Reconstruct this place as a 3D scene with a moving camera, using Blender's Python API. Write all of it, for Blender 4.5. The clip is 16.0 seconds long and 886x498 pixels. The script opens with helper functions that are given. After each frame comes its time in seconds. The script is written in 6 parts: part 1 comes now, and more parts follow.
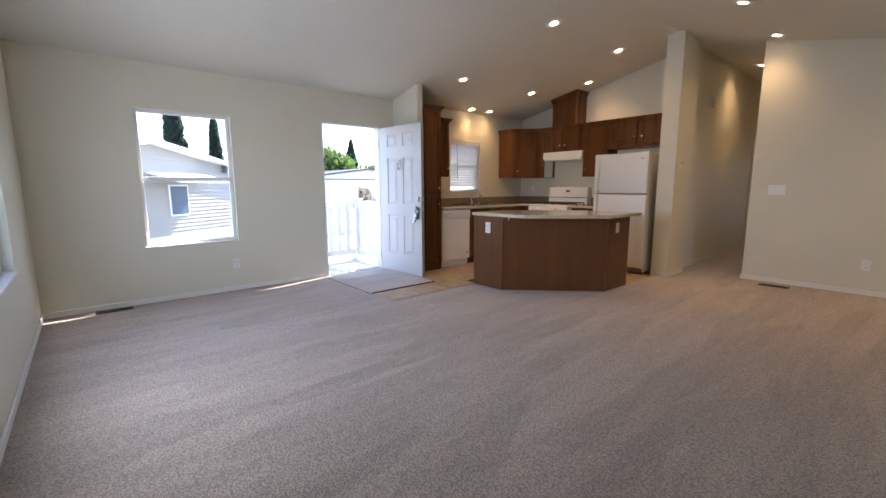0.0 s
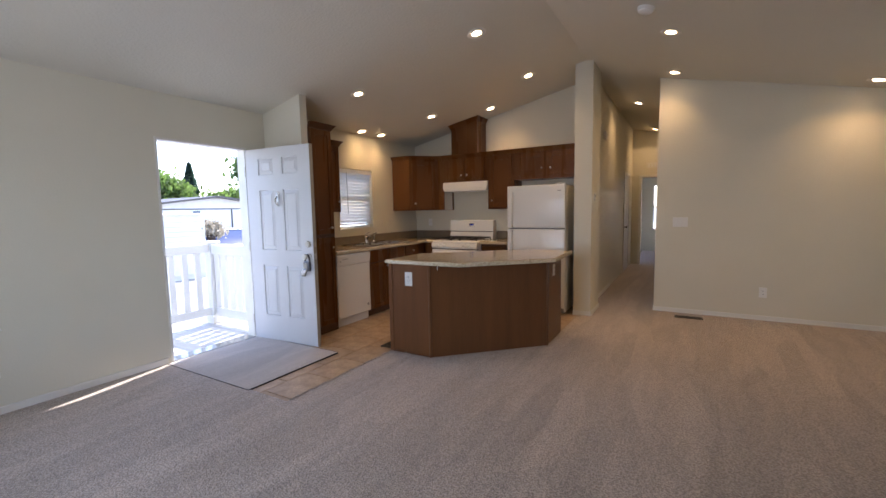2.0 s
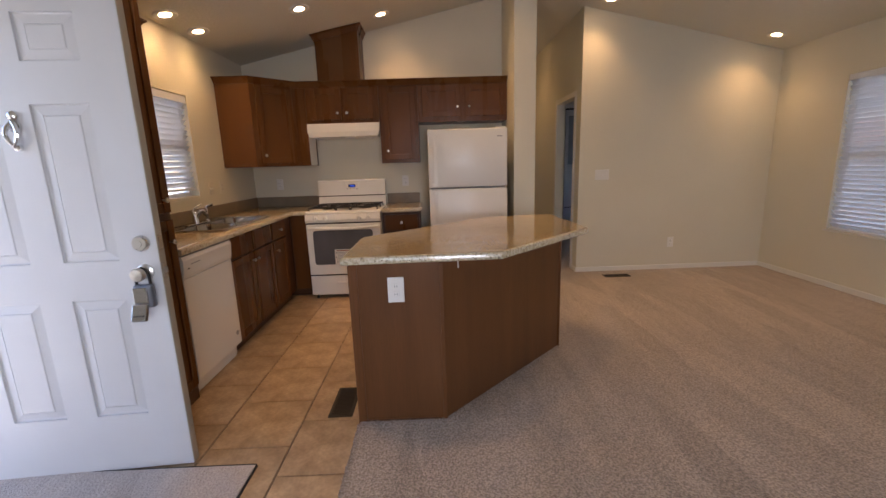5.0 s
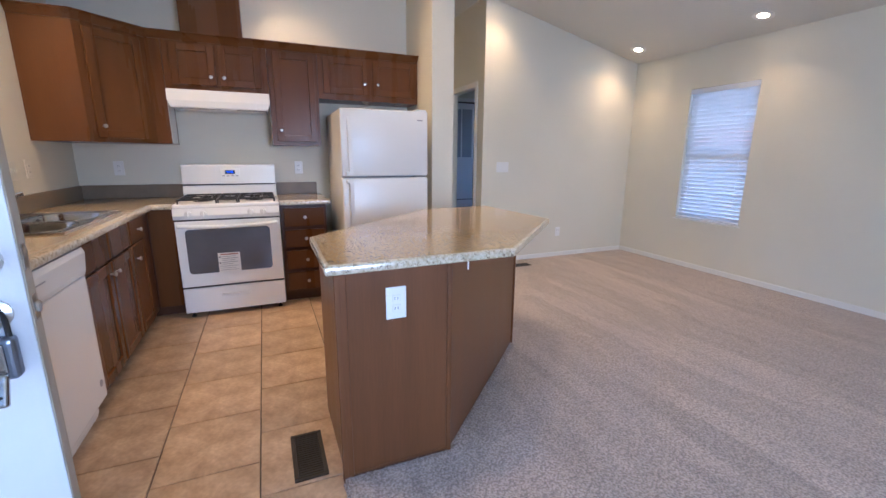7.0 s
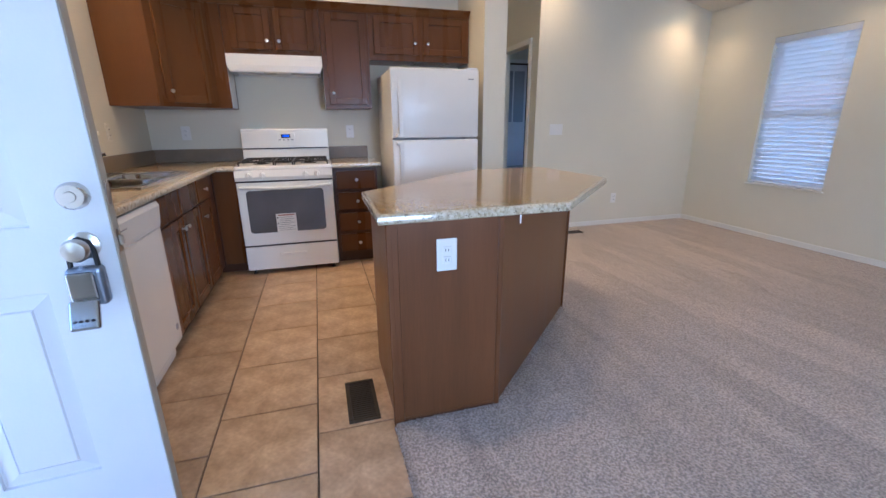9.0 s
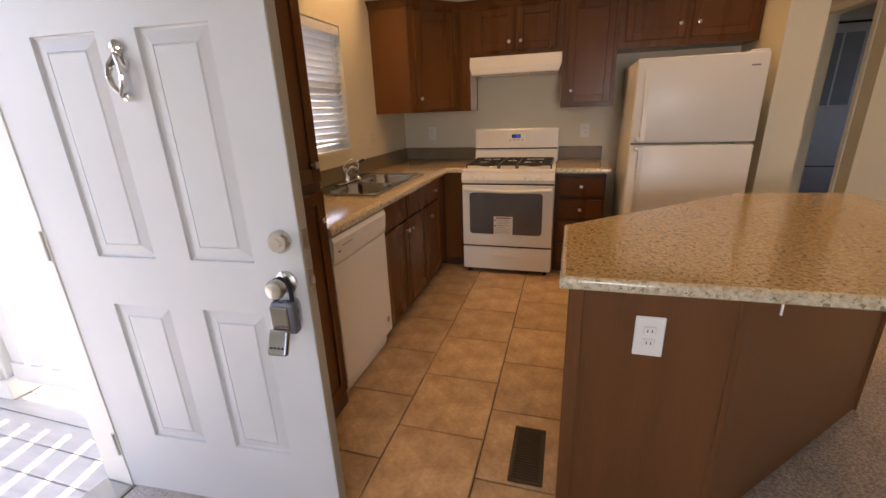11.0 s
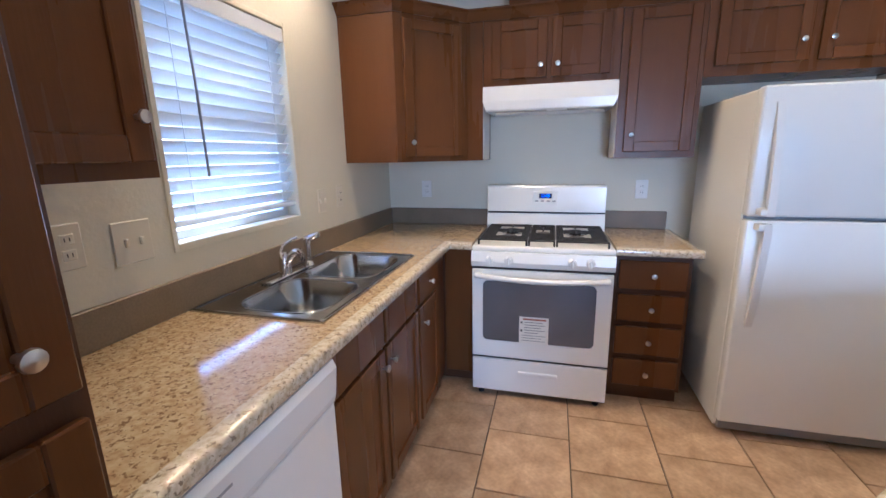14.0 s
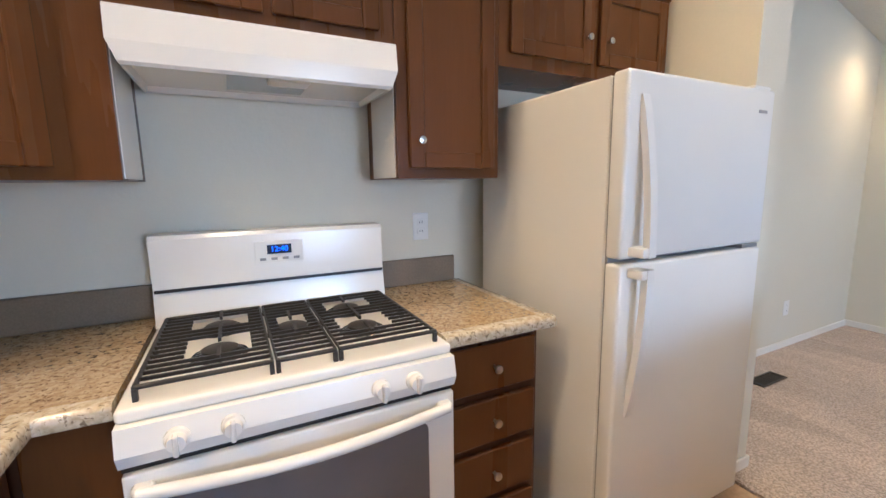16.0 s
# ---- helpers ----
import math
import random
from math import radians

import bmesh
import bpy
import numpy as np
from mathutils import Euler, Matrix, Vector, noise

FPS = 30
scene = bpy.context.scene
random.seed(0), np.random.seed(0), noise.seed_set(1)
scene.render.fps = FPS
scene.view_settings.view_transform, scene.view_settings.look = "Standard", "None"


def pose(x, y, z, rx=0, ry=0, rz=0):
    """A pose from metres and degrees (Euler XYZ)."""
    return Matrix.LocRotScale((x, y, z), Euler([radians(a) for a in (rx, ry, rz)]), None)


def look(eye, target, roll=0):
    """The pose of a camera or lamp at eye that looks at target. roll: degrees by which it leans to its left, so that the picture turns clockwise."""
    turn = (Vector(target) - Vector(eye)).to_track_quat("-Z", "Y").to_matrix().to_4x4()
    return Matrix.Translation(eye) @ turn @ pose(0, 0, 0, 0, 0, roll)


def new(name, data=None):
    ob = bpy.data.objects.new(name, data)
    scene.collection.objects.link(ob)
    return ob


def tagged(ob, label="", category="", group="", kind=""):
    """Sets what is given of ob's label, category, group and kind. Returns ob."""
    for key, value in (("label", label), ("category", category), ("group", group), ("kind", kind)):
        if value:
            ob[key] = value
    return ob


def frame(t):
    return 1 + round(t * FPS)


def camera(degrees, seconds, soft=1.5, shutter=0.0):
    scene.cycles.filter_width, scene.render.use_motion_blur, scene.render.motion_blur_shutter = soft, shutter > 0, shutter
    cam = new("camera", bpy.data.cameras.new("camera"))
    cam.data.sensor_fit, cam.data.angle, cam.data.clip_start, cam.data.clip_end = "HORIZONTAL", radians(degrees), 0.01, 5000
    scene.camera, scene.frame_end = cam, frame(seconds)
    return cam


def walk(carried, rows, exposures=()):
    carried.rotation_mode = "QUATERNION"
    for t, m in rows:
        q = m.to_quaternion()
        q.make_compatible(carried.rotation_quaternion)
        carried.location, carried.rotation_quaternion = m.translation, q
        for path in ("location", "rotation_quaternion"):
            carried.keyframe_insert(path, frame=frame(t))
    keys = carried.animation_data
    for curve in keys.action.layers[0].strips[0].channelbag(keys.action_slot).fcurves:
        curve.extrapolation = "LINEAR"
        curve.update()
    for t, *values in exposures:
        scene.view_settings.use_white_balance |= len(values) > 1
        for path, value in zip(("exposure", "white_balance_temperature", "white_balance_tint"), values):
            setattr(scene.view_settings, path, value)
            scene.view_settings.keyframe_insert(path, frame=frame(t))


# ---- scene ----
cam = camera(93.8, 16.0)
PATH = [
    (0, (5.266, -6.545, 1.228), (3.764, -5.258, 0.928), -0.2),
    (0.5, (5.04, -6.487, 1.271), (3.619, -5.104, 1.011), -0.0),
    (1, (4.827, -6.364, 1.297), (3.546, -4.845, 1.074), -0.7),
    (1.5, (4.43, -6.188, 1.331), (3.271, -4.568, 1.152), -1.2),
    (2, (4.091, -6.064, 1.373), (3.082, -4.347, 1.186), -1.1),
    (2.5, (3.716, -5.943, 1.362), (2.866, -4.144, 1.151), -1.5),
    (3, (3.297, -5.773, 1.368), (2.606, -3.912, 1.124), -1.2),
    (5.5, (1.872, -4.671, 1.332), (2.126, -2.732, 0.911), -1.6),
    (6, (1.695, -4.463, 1.326), (2.177, -2.567, 0.91), -0.9),
    (6.5, (1.476, -4.379, 1.321), (2.145, -2.541, 0.905), -0.0),
    (7, (1.426, -4.386, 1.293), (2.19, -2.591, 0.854), 0.4),
    (7.5, (1.433, -4.39, 1.236), (2.236, -2.621, 0.761), 0.8),
    (8, (1.43, -4.376, 1.151), (2.2, -2.602, 0.641), 0.6),
    (8.5, (1.417, -4.369, 1.104), (2.081, -2.563, 0.559), 0.2),
    (9, (1.412, -4.38, 1.212), (1.951, -2.54, 0.644), -0.5),
    (9.5, (1.514, -4.401, 1.319), (1.714, -2.499, 0.734), -1.1),
    (10, (1.619, -4.34, 1.356), (1.433, -2.454, 0.717), -2.2),
    (12.5, (1.451, -3.601, 1.412), (0.801, -1.809, 0.805), -2.0),
    (13, (1.38, -3.39, 1.378), (0.787, -1.557, 0.84), -1.4),
    (13.5, (1.308, -3.193, 1.39), (0.756, -1.334, 0.901), -1.2),
    (14, (1.186, -2.938, 1.411), (0.684, -1.053, 0.968), -1.1),
    (14.5, (1.073, -2.663, 1.394), (0.733, -0.733, 0.996), -1.1),
    (15, (1.004, -2.342, 1.376), (0.913, -0.376, 1.02), -0.9),
    (15.5, (0.899, -1.985, 1.382), (1.245, -0.042, 1.057), -1.0),
    (16, (1.003, -1.678, 1.349), (1.895, 0.086, 1.044), -0.8),
]
EXPOSURE = [
    (0.0, 2.50, 5900, 19), (2.0, 2.30, 5950, 20), (3.0, 2.23, 5950, 21), (5.5, 2.50, 6600, 25), (6.5, 3.1, 5200, 21),
    (8.0, 3.28, 4650, 18), (9.5, 2.78, 5150, 16), (10.0, 2.50, 6050, 18), (12.5, 2.42, 7700, 33), (13.5, 3.33, 4950, 20),
    (14.5, 3.27, 4350, 14), (15.0, 3.30, 4700, 15), (16.0, 3.40, 4750, 13)]
walk(cam, [(t, look(eye, target, roll)) for t, eye, target, roll in PATH],
     exposures=EXPOSURE)

# ---- world, sun ----
sun_dir = Vector((0.22, -1.0, -1.27)).normalized()
world = bpy.data.worlds.new("sky")
scene.world = world
world.use_nodes = True
wn, wl = world.node_tree.nodes, world.node_tree.links
sky = wn.new("ShaderNodeTexSky")
sky.sky_type, sky.sun_disc = "NISHITA", False
sky.sun_elevation = math.asin(-sun_dir.z)
sky.sun_rotation = math.atan2(-sun_dir.x, -sun_dir.y)
wl.new(sky.outputs["Color"], wn["Background"].inputs["Color"])
wn["Background"].inputs["Strength"].default_value = 0.15
sun_data = bpy.data.lights.new("sun", "SUN")
sun_data.energy, sun_data.angle, sun_data.color = 2.6, radians(0.5), (1.0, 0.95, 0.87)
sun_ob = new("sun", sun_data)
sun_ob.matrix_world = look(Vector((0, 0, 12)), Vector((0, 0, 12)) + sun_dir)

# added area lamp in the unseen second end window, standing in for skylight
pane_light = bpy.data.lights.new("skylight_fill_lamp", "AREA")
pane_light.shape, pane_light.size, pane_light.size_y = "RECTANGLE", 0.82, 1.24
pane_light.energy, pane_light.color = 8.0, (0.84, 0.92, 1.0)
new("skylight_fill_lamp", pane_light).matrix_world = pose(2.57, -7.01, 1.36, 90, 0, 0)


# ---- materials ----
def material(name, color, rough=0.6, metal=0.0, vary=0.08, scale=4.0, fine=0.0, fine_scale=120.0, bump=0.0,
             bump_scale=200.0, color2=None, per_object=0.0, coat=0.0, stretch=(1, 1, 1), rough_vary=0.08, spec=0.5):
    """A surface with two scales of variation: broad noise between two colours, fine grain and relief."""
    m = bpy.data.materials.new(name)
    m.use_nodes = True
    n, l = m.node_tree.nodes, m.node_tree.links
    b = n["Principled BSDF"]
    tc = n.new("ShaderNodeTexCoord")
    mp = n.new("ShaderNodeMapping")
    mp.inputs["Scale"].default_value = stretch
    l.new(tc.outputs["Object"], mp.inputs["Vector"])
    big = n.new("ShaderNodeTexNoise")
    big.inputs["Scale"].default_value, big.inputs["Detail"].default_value = scale, 5.0
    l.new(mp.outputs["Vector"], big.inputs["Vector"])
    ramp = n.new("ShaderNodeValToRGB")
    lo = color2 or tuple(c * (1 - 2 * vary) for c in color)
    ramp.color_ramp.elements[0].position, ramp.color_ramp.elements[0].color = 0.3, (*lo, 1)
    ramp.color_ramp.elements[1].position, ramp.color_ramp.elements[1].color = 0.7, (*color, 1)
    l.new(big.outputs["Fac"], ramp.inputs["Fac"])
    out = ramp.outputs["Color"]
    small = n.new("ShaderNodeTexNoise")
    small.inputs["Scale"].default_value, small.inputs["Detail"].default_value = fine_scale, 3.0
    l.new(mp.outputs["Vector"], small.inputs["Vector"])
    if fine:
        hsv = n.new("ShaderNodeHueSaturation")
        mr = n.new("ShaderNodeMapRange")
        mr.inputs["From Min"].default_value, mr.inputs["From Max"].default_value = 0.3, 0.7
        mr.inputs["To Min"].default_value, mr.inputs["To Max"].default_value = 1 - fine, 1 + fine
        l.new(small.outputs["Fac"], mr.inputs["Value"])
        l.new(mr.outputs["Result"], hsv.inputs["Value"])
        l.new(out, hsv.inputs["Color"])
        out = hsv.outputs["Color"]
    if per_object:
        info, hs2, mr2 = n.new("ShaderNodeObjectInfo"), n.new("ShaderNodeHueSaturation"), n.new("ShaderNodeMapRange")
        mr2.inputs["To Min"].default_value, mr2.inputs["To Max"].default_value = 1 - per_object, 1 + per_object
        l.new(info.outputs["Random"], mr2.inputs["Value"])
        l.new(mr2.outputs["Result"], hs2.inputs["Value"])
        l.new(out, hs2.inputs["Color"])
        out = hs2.outputs["Color"]
    l.new(out, b.inputs["Base Color"])
    b.inputs["Metallic"].default_value = metal
    b.inputs["Specular IOR Level"].default_value = spec
    b.inputs["Coat Weight"].default_value = coat
    b.inputs["Coat Roughness"].default_value = 0.15
    rr = n.new("ShaderNodeMapRange")
    rr.inputs["To Min"].default_value = max(0.02, rough - rough_vary)
    rr.inputs["To Max"].default_value = min(1.0, rough + rough_vary)
    l.new(big.outputs["Fac"], rr.inputs["Value"])
    l.new(rr.outputs["Result"], b.inputs["Roughness"])
    if bump:
        tex = n.new("ShaderNodeTexNoise")
        tex.inputs["Scale"].default_value, tex.inputs["Detail"].default_value = bump_scale, 4.0
        l.new(mp.outputs["Vector"], tex.inputs["Vector"])
        bp = n.new("ShaderNodeBump")
        bp.inputs["Strength"].default_value, bp.inputs["Distance"].default_value = bump, 0.01
        l.new(tex.outputs["Fac"], bp.inputs["Height"])
        l.new(bp.outputs["Normal"], b.inputs["Normal"])
    return m


def glowing(name, color, strength):
    m = bpy.data.materials.new(name)
    m.use_nodes = True
    b = m.node_tree.nodes["Principled BSDF"]
    b.inputs["Base Color"].default_value = (*color, 1)
    b.inputs["Emission Color"].default_value = (*color, 1)
    b.inputs["Emission Strength"].default_value = strength
    return m


def glass_material(name, tint=(1, 1, 1), rough=0.0, ior=1.2):
    m = bpy.data.materials.new(name)
    m.use_nodes = True
    b = m.node_tree.nodes["Principled BSDF"]
    b.inputs["Base Color"].default_value = (*tint, 1)
    b.inputs["Transmission Weight"].default_value = 1.0
    b.inputs["Roughness"].default_value, b.inputs["IOR"].default_value = rough, ior
    return m


M_WALL = material("wall_paint", (0.70, 0.665, 0.54), 0.55, vary=0.02, scale=1.5, bump=0.12, bump_scale=60, fine=0.012)
M_CEIL = material("ceiling_paint", (0.67, 0.645, 0.555), 0.7, vary=0.02, scale=1.2, bump=0.35, bump_scale=45, fine=0.02)
M_TRIM = material("white_trim", (0.78, 0.76, 0.70), 0.4, vary=0.03, scale=3, bump=0.05)
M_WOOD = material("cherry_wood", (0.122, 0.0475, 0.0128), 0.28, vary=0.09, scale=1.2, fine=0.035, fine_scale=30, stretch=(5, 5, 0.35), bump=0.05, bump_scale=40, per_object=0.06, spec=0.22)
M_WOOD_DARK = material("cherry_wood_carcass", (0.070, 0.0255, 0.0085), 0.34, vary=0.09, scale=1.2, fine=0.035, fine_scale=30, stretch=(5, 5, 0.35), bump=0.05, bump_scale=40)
M_ISLAND = material("island_panel_wood", (0.160, 0.065, 0.0235), 0.32, spec=0.3, vary=0.15, scale=1.5, fine=0.05, fine_scale=24, stretch=(6, 6, 0.35), bump=0.05, bump_scale=40)
M_WHITE = material("white_enamel", (0.80, 0.79, 0.75), 0.22, vary=0.015, scale=2, coat=0.25)
M_FRIDGE = material("fridge_enamel", (0.80, 0.79, 0.75), 0.32, vary=0.015, scale=2, bump=0.10, bump_scale=320, coat=0.15)
M_DOOR = material("door_white", (0.655, 0.665, 0.675), 0.38, vary=0.03, scale=3, bump=0.04, bump_scale=120)
M_EDGE = material("door_edge_wood", (0.42, 0.375, 0.295), 0.6, vary=0.06, scale=2, stretch=(4, 4, 0.4), bump=0.05)
M_LOCK = material("lockbox_metal", (0.22, 0.245, 0.29), 0.26, metal=0.75, vary=0.08)
M_ALMOND = material("cream_plastic", (0.70, 0.66, 0.55), 0.4, vary=0.02)
M_PLASTIC = material("white_plastic", (0.80, 0.79, 0.75), 0.35, vary=0.02)
M_BLACK = material("black_enamel", (0.015, 0.014, 0.014), 0.35, vary=0.1)
M_IRON = material("cast_iron", (0.02, 0.018, 0.017), 0.55, vary=0.15, bump=0.1)
M_RUBBER = material("black_gasket", (0.02, 0.02, 0.02), 0.7, vary=0.1)
M_STEEL = material("stainless_steel", (0.46, 0.455, 0.445), 0.17, metal=1.0, vary=0.06, scale=8, stretch=(1, 14, 1))
M_CHROME = material("chrome", (0.80, 0.80, 0.80), 0.10, metal=1.0, vary=0.02)
M_NICKEL = material("brushed_nickel", (0.66, 0.64, 0.60), 0.28, metal=1.0, vary=0.05)
M_OVEN_GLASS = material("oven_glass", (0.115, 0.115, 0.125), 0.12, vary=0.1, spec=0.7)
M_SPLASH = material("backsplash_laminate", (0.215, 0.165, 0.104), 0.42, vary=0.08, scale=9, fine=0.10, fine_scale=150)
M_GROUT = material("grout", (0.115, 0.085, 0.06), 0.9, vary=0.15, scale=10, bump=0.2)
M_VENT = material("vent_bronze", (0.055, 0.045, 0.036), 0.45, metal=0.6, vary=0.15)
M_PAPER = material("paper_label", (0.78, 0.76, 0.70), 0.6, vary=0.03)
M_INK = material("label_ink", (0.25, 0.25, 0.25), 0.7, vary=0.05)
M_RED = material("label_red", (0.35, 0.12, 0.07), 0.6)
M_GREY = material("grey_mark", (0.30, 0.30, 0.30), 0.5, vary=0.05)
M_BLIND = material("blind_vinyl", (0.82, 0.83, 0.83), 0.40, vary=0.02, scale=3)
bn, bl = M_BLIND.node_tree.nodes, M_BLIND.node_tree.links
thin = bn.new("ShaderNodeBsdfTranslucent")
thin.inputs["Color"].default_value = (0.86, 0.85, 0.82, 1)
both = bn.new("ShaderNodeMixShader")
both.inputs["Fac"].default_value = 0.30
bl.new(bn["Principled BSDF"].outputs[0], both.inputs[1])
bl.new(thin.outputs[0], both.inputs[2])
bl.new(both.outputs[0], bn["Material Output"].inputs["Surface"])
M_VINYL = material("window_vinyl", (0.78, 0.79, 0.79), 0.4, vary=0.02)
M_GLASS = glass_material("window_glass", (0.97, 0.99, 0.99))
M_LAMP = glowing("lamp_glow", (1.0, 0.68, 0.34), 7.0)
M_DIGIT = glowing("display_blue", (0.03, 0.12, 1.0), 0.35)
M_DISPLAY = material("display_glass", (0.012, 0.014, 0.03), 0.15, vary=0.05)


def granite_material(name, ground, mid_tone, pale, fleck, fleck_at):
    m = bpy.data.materials.new(name)
    m.use_nodes = True
    n, l = m.node_tree.nodes, m.node_tree.links
    b = n["Principled BSDF"]
    tc = n.new("ShaderNodeTexCoord")
    base = n.new("ShaderNodeTexNoise")
    base.inputs["Scale"].default_value, base.inputs["Detail"].default_value = 66.0, 6.0
    l.new(tc.outputs["Object"], base.inputs["Vector"])
    r = n.new("ShaderNodeValToRGB")
    e = r.color_ramp.elements
    e[0].position, e[0].color = 0.34, (*ground, 1)
    e[1].position, e[1].color = 0.66, (*pale, 1)
    mid = e.new(0.48)
    mid.color = (*mid_tone, 1)
    l.new(base.outputs["Fac"], r.inputs["Fac"])
    clump = n.new("ShaderNodeTexNoise")
    clump.inputs["Scale"].default_value, clump.inputs["Detail"].default_value = 90.0, 4.0
    clump.inputs["Distortion"].default_value = 0.8
    l.new(tc.outputs["Object"], clump.inputs["Vector"])
    cr = n.new("ShaderNodeValToRGB")
    cr.color_ramp.elements[0].position, cr.color_ramp.elements[0].color = fleck_at, (0, 0, 0, 1)
    cr.color_ramp.elements[1].position, cr.color_ramp.elements[1].color = fleck_at + 0.07, (1, 1, 1, 1)
    l.new(clump.outputs["Fac"], cr.inputs["Fac"])
    mix = n.new("ShaderNodeMix")
    mix.data_type = "RGBA"
    mix.inputs[7].default_value = (*fleck, 1)
    l.new(cr.outputs["Color"], mix.inputs[0])
    l.new(r.outputs["Color"], mix.inputs[6])
    l.new(mix.outputs[2], b.inputs["Base Color"])
    b.inputs["Roughness"].default_value = 0.13
    b.inputs["Coat Weight"].default_value = 0.5
    b.inputs["Coat Roughness"].default_value = 0.10
    return m


M_GRANITE = granite_material("granite_laminate", (0.365, 0.25, 0.12), (0.435, 0.32, 0.168), (0.51, 0.40, 0.226), (0.205, 0.128, 0.060), 0.555)
M_BAND = granite_material("granite_edge_band", (0.42, 0.34, 0.22), (0.53, 0.46, 0.325), (0.64, 0.57, 0.435), (0.235, 0.185, 0.125), 0.575)


def carpet_material(name, c1, c2):
    m = bpy.data.materials.new(name)
    m.use_nodes = True
    n, l = m.node_tree.nodes, m.node_tree.links
    b = n["Principled BSDF"]
    tc = n.new("ShaderNodeTexCoord")
    broad = n.new("ShaderNodeTexNoise")
    broad.inputs["Scale"].default_value, broad.inputs["Detail"].default_value = 1.7, 3.0
    broad.inputs["Distortion"].default_value = 1.2
    l.new(tc.outputs["Object"], broad.inputs["Vector"])
    tuft = n.new("ShaderNodeTexNoise")
    tuft.inputs["Scale"].default_value, tuft.inputs["Detail"].default_value = 105.0, 5.0
    l.new(tc.outputs["Object"], tuft.inputs["Vector"])
    # swept nap: streaks along the strokes of the vacuum cleaner
    sm = n.new("ShaderNodeMapping")
    sm.inputs["Rotation"].default_value = (0, 0, radians(-24))
    sm.inputs["Scale"].default_value = (6.0, 0.7, 1)
    l.new(tc.outputs["Object"], sm.inputs["Vector"])
    stroke = n.new("ShaderNodeTexNoise")
    stroke.inputs["Scale"].default_value, stroke.inputs["Detail"].default_value = 1.6, 3.0
    stroke.inputs["Distortion"].default_value = 0.6
    l.new(sm.outputs["Vector"], stroke.inputs["Vector"])
    sr = n.new("ShaderNodeValToRGB")
    sr.color_ramp.elements[0].position, sr.color_ramp.elements[0].color = 0.38, (0.93, 0.93, 0.93, 1)
    sr.color_ramp.elements[1].position, sr.color_ramp.elements[1].color = 0.62, (1.05, 1.05, 1.05, 1)
    l.new(stroke.outputs["Fac"], sr.inputs["Fac"])
    ramp = n.new("ShaderNodeValToRGB")
    ramp.color_ramp.elements[0].position, ramp.color_ramp.elements[0].color = 0.38, (*c2, 1)
    ramp.color_ramp.elements[1].position, ramp.color_ramp.elements[1].color = 0.62, (*c1, 1)
    l.new(tuft.outputs["Fac"], ramp.inputs["Fac"])
    mul = n.new("ShaderNodeMix")
    mul.data_type, mul.blend_type = "RGBA", "MULTIPLY"
    mul.inputs[0].default_value = 1.0
    l.new(ramp.outputs["Color"], mul.inputs[6])
    l.new(sr.outputs["Color"], mul.inputs[7])
    # each pass of the cleaner leaves a patch with its nap laid its own way
    bend = n.new("ShaderNodeMix")
    bend.data_type, bend.blend_type = "RGBA", "LINEAR_LIGHT"
    bend.inputs[0].default_value = 0.035
    l.new(tc.outputs["Object"], bend.inputs[6])
    l.new(broad.outputs["Color"], bend.inputs[7])
    pm = n.new("ShaderNodeMapping")
    pm.inputs["Rotation"].default_value = (0, 0, radians(-24))
    pm.inputs["Scale"].default_value = (3.4, 0.8, 0.0)
    l.new(bend.outputs[2], pm.inputs["Vector"])
    patch = n.new("ShaderNodeTexVoronoi")
    patch.inputs["Scale"].default_value = 1.25
    l.new(pm.outputs["Vector"], patch.inputs["Vector"])
    lay = n.new("ShaderNodeMapRange")
    lay.inputs["To Min"].default_value, lay.inputs["To Max"].default_value = -0.14, 0.13
    l.new(patch.outputs["Color"], lay.inputs["Value"])
    hs, mr, both = n.new("ShaderNodeHueSaturation"), n.new("ShaderNodeMapRange"), n.new("ShaderNodeMath")
    mr.inputs["To Min"].default_value, mr.inputs["To Max"].default_value = 0.95, 1.05
    l.new(broad.outputs["Fac"], mr.inputs["Value"])
    l.new(mr.outputs["Result"], both.inputs[0])
    l.new(lay.outputs["Result"], both.inputs[1])
    l.new(both.outputs["Value"], hs.inputs["Value"])
    l.new(mul.outputs[2], hs.inputs["Color"])
    l.new(hs.outputs["Color"], b.inputs["Base Color"])
    b.inputs["Roughness"].default_value = 0.95
    b.inputs["Specular IOR Level"].default_value = 0.15
    b.inputs["Sheen Weight"].default_value = 0.3
    bp = n.new("ShaderNodeBump")
    bp.inputs["Strength"].default_value, bp.inputs["Distance"].default_value = 0.9, 0.012
    l.new(tuft.outputs["Fac"], bp.inputs["Height"])
    l.new(bp.outputs["Normal"], b.inputs["Normal"])
    return m


M_CARPET = carpet_material("beige_carpet", (0.545, 0.456, 0.378), (0.275, 0.225, 0.185))
M_MAT = carpet_material("grey_mat", (0.55, 0.49, 0.44), (0.44, 0.385, 0.34))
M_TILE = material("tan_floor_tile", (0.50, 0.358, 0.222), 0.36, vary=0.2, scale=8, fine=0.12, fine_scale=60, bump=0.06, bump_scale=30, per_object=0.10, color2=(0.30, 0.196, 0.110))


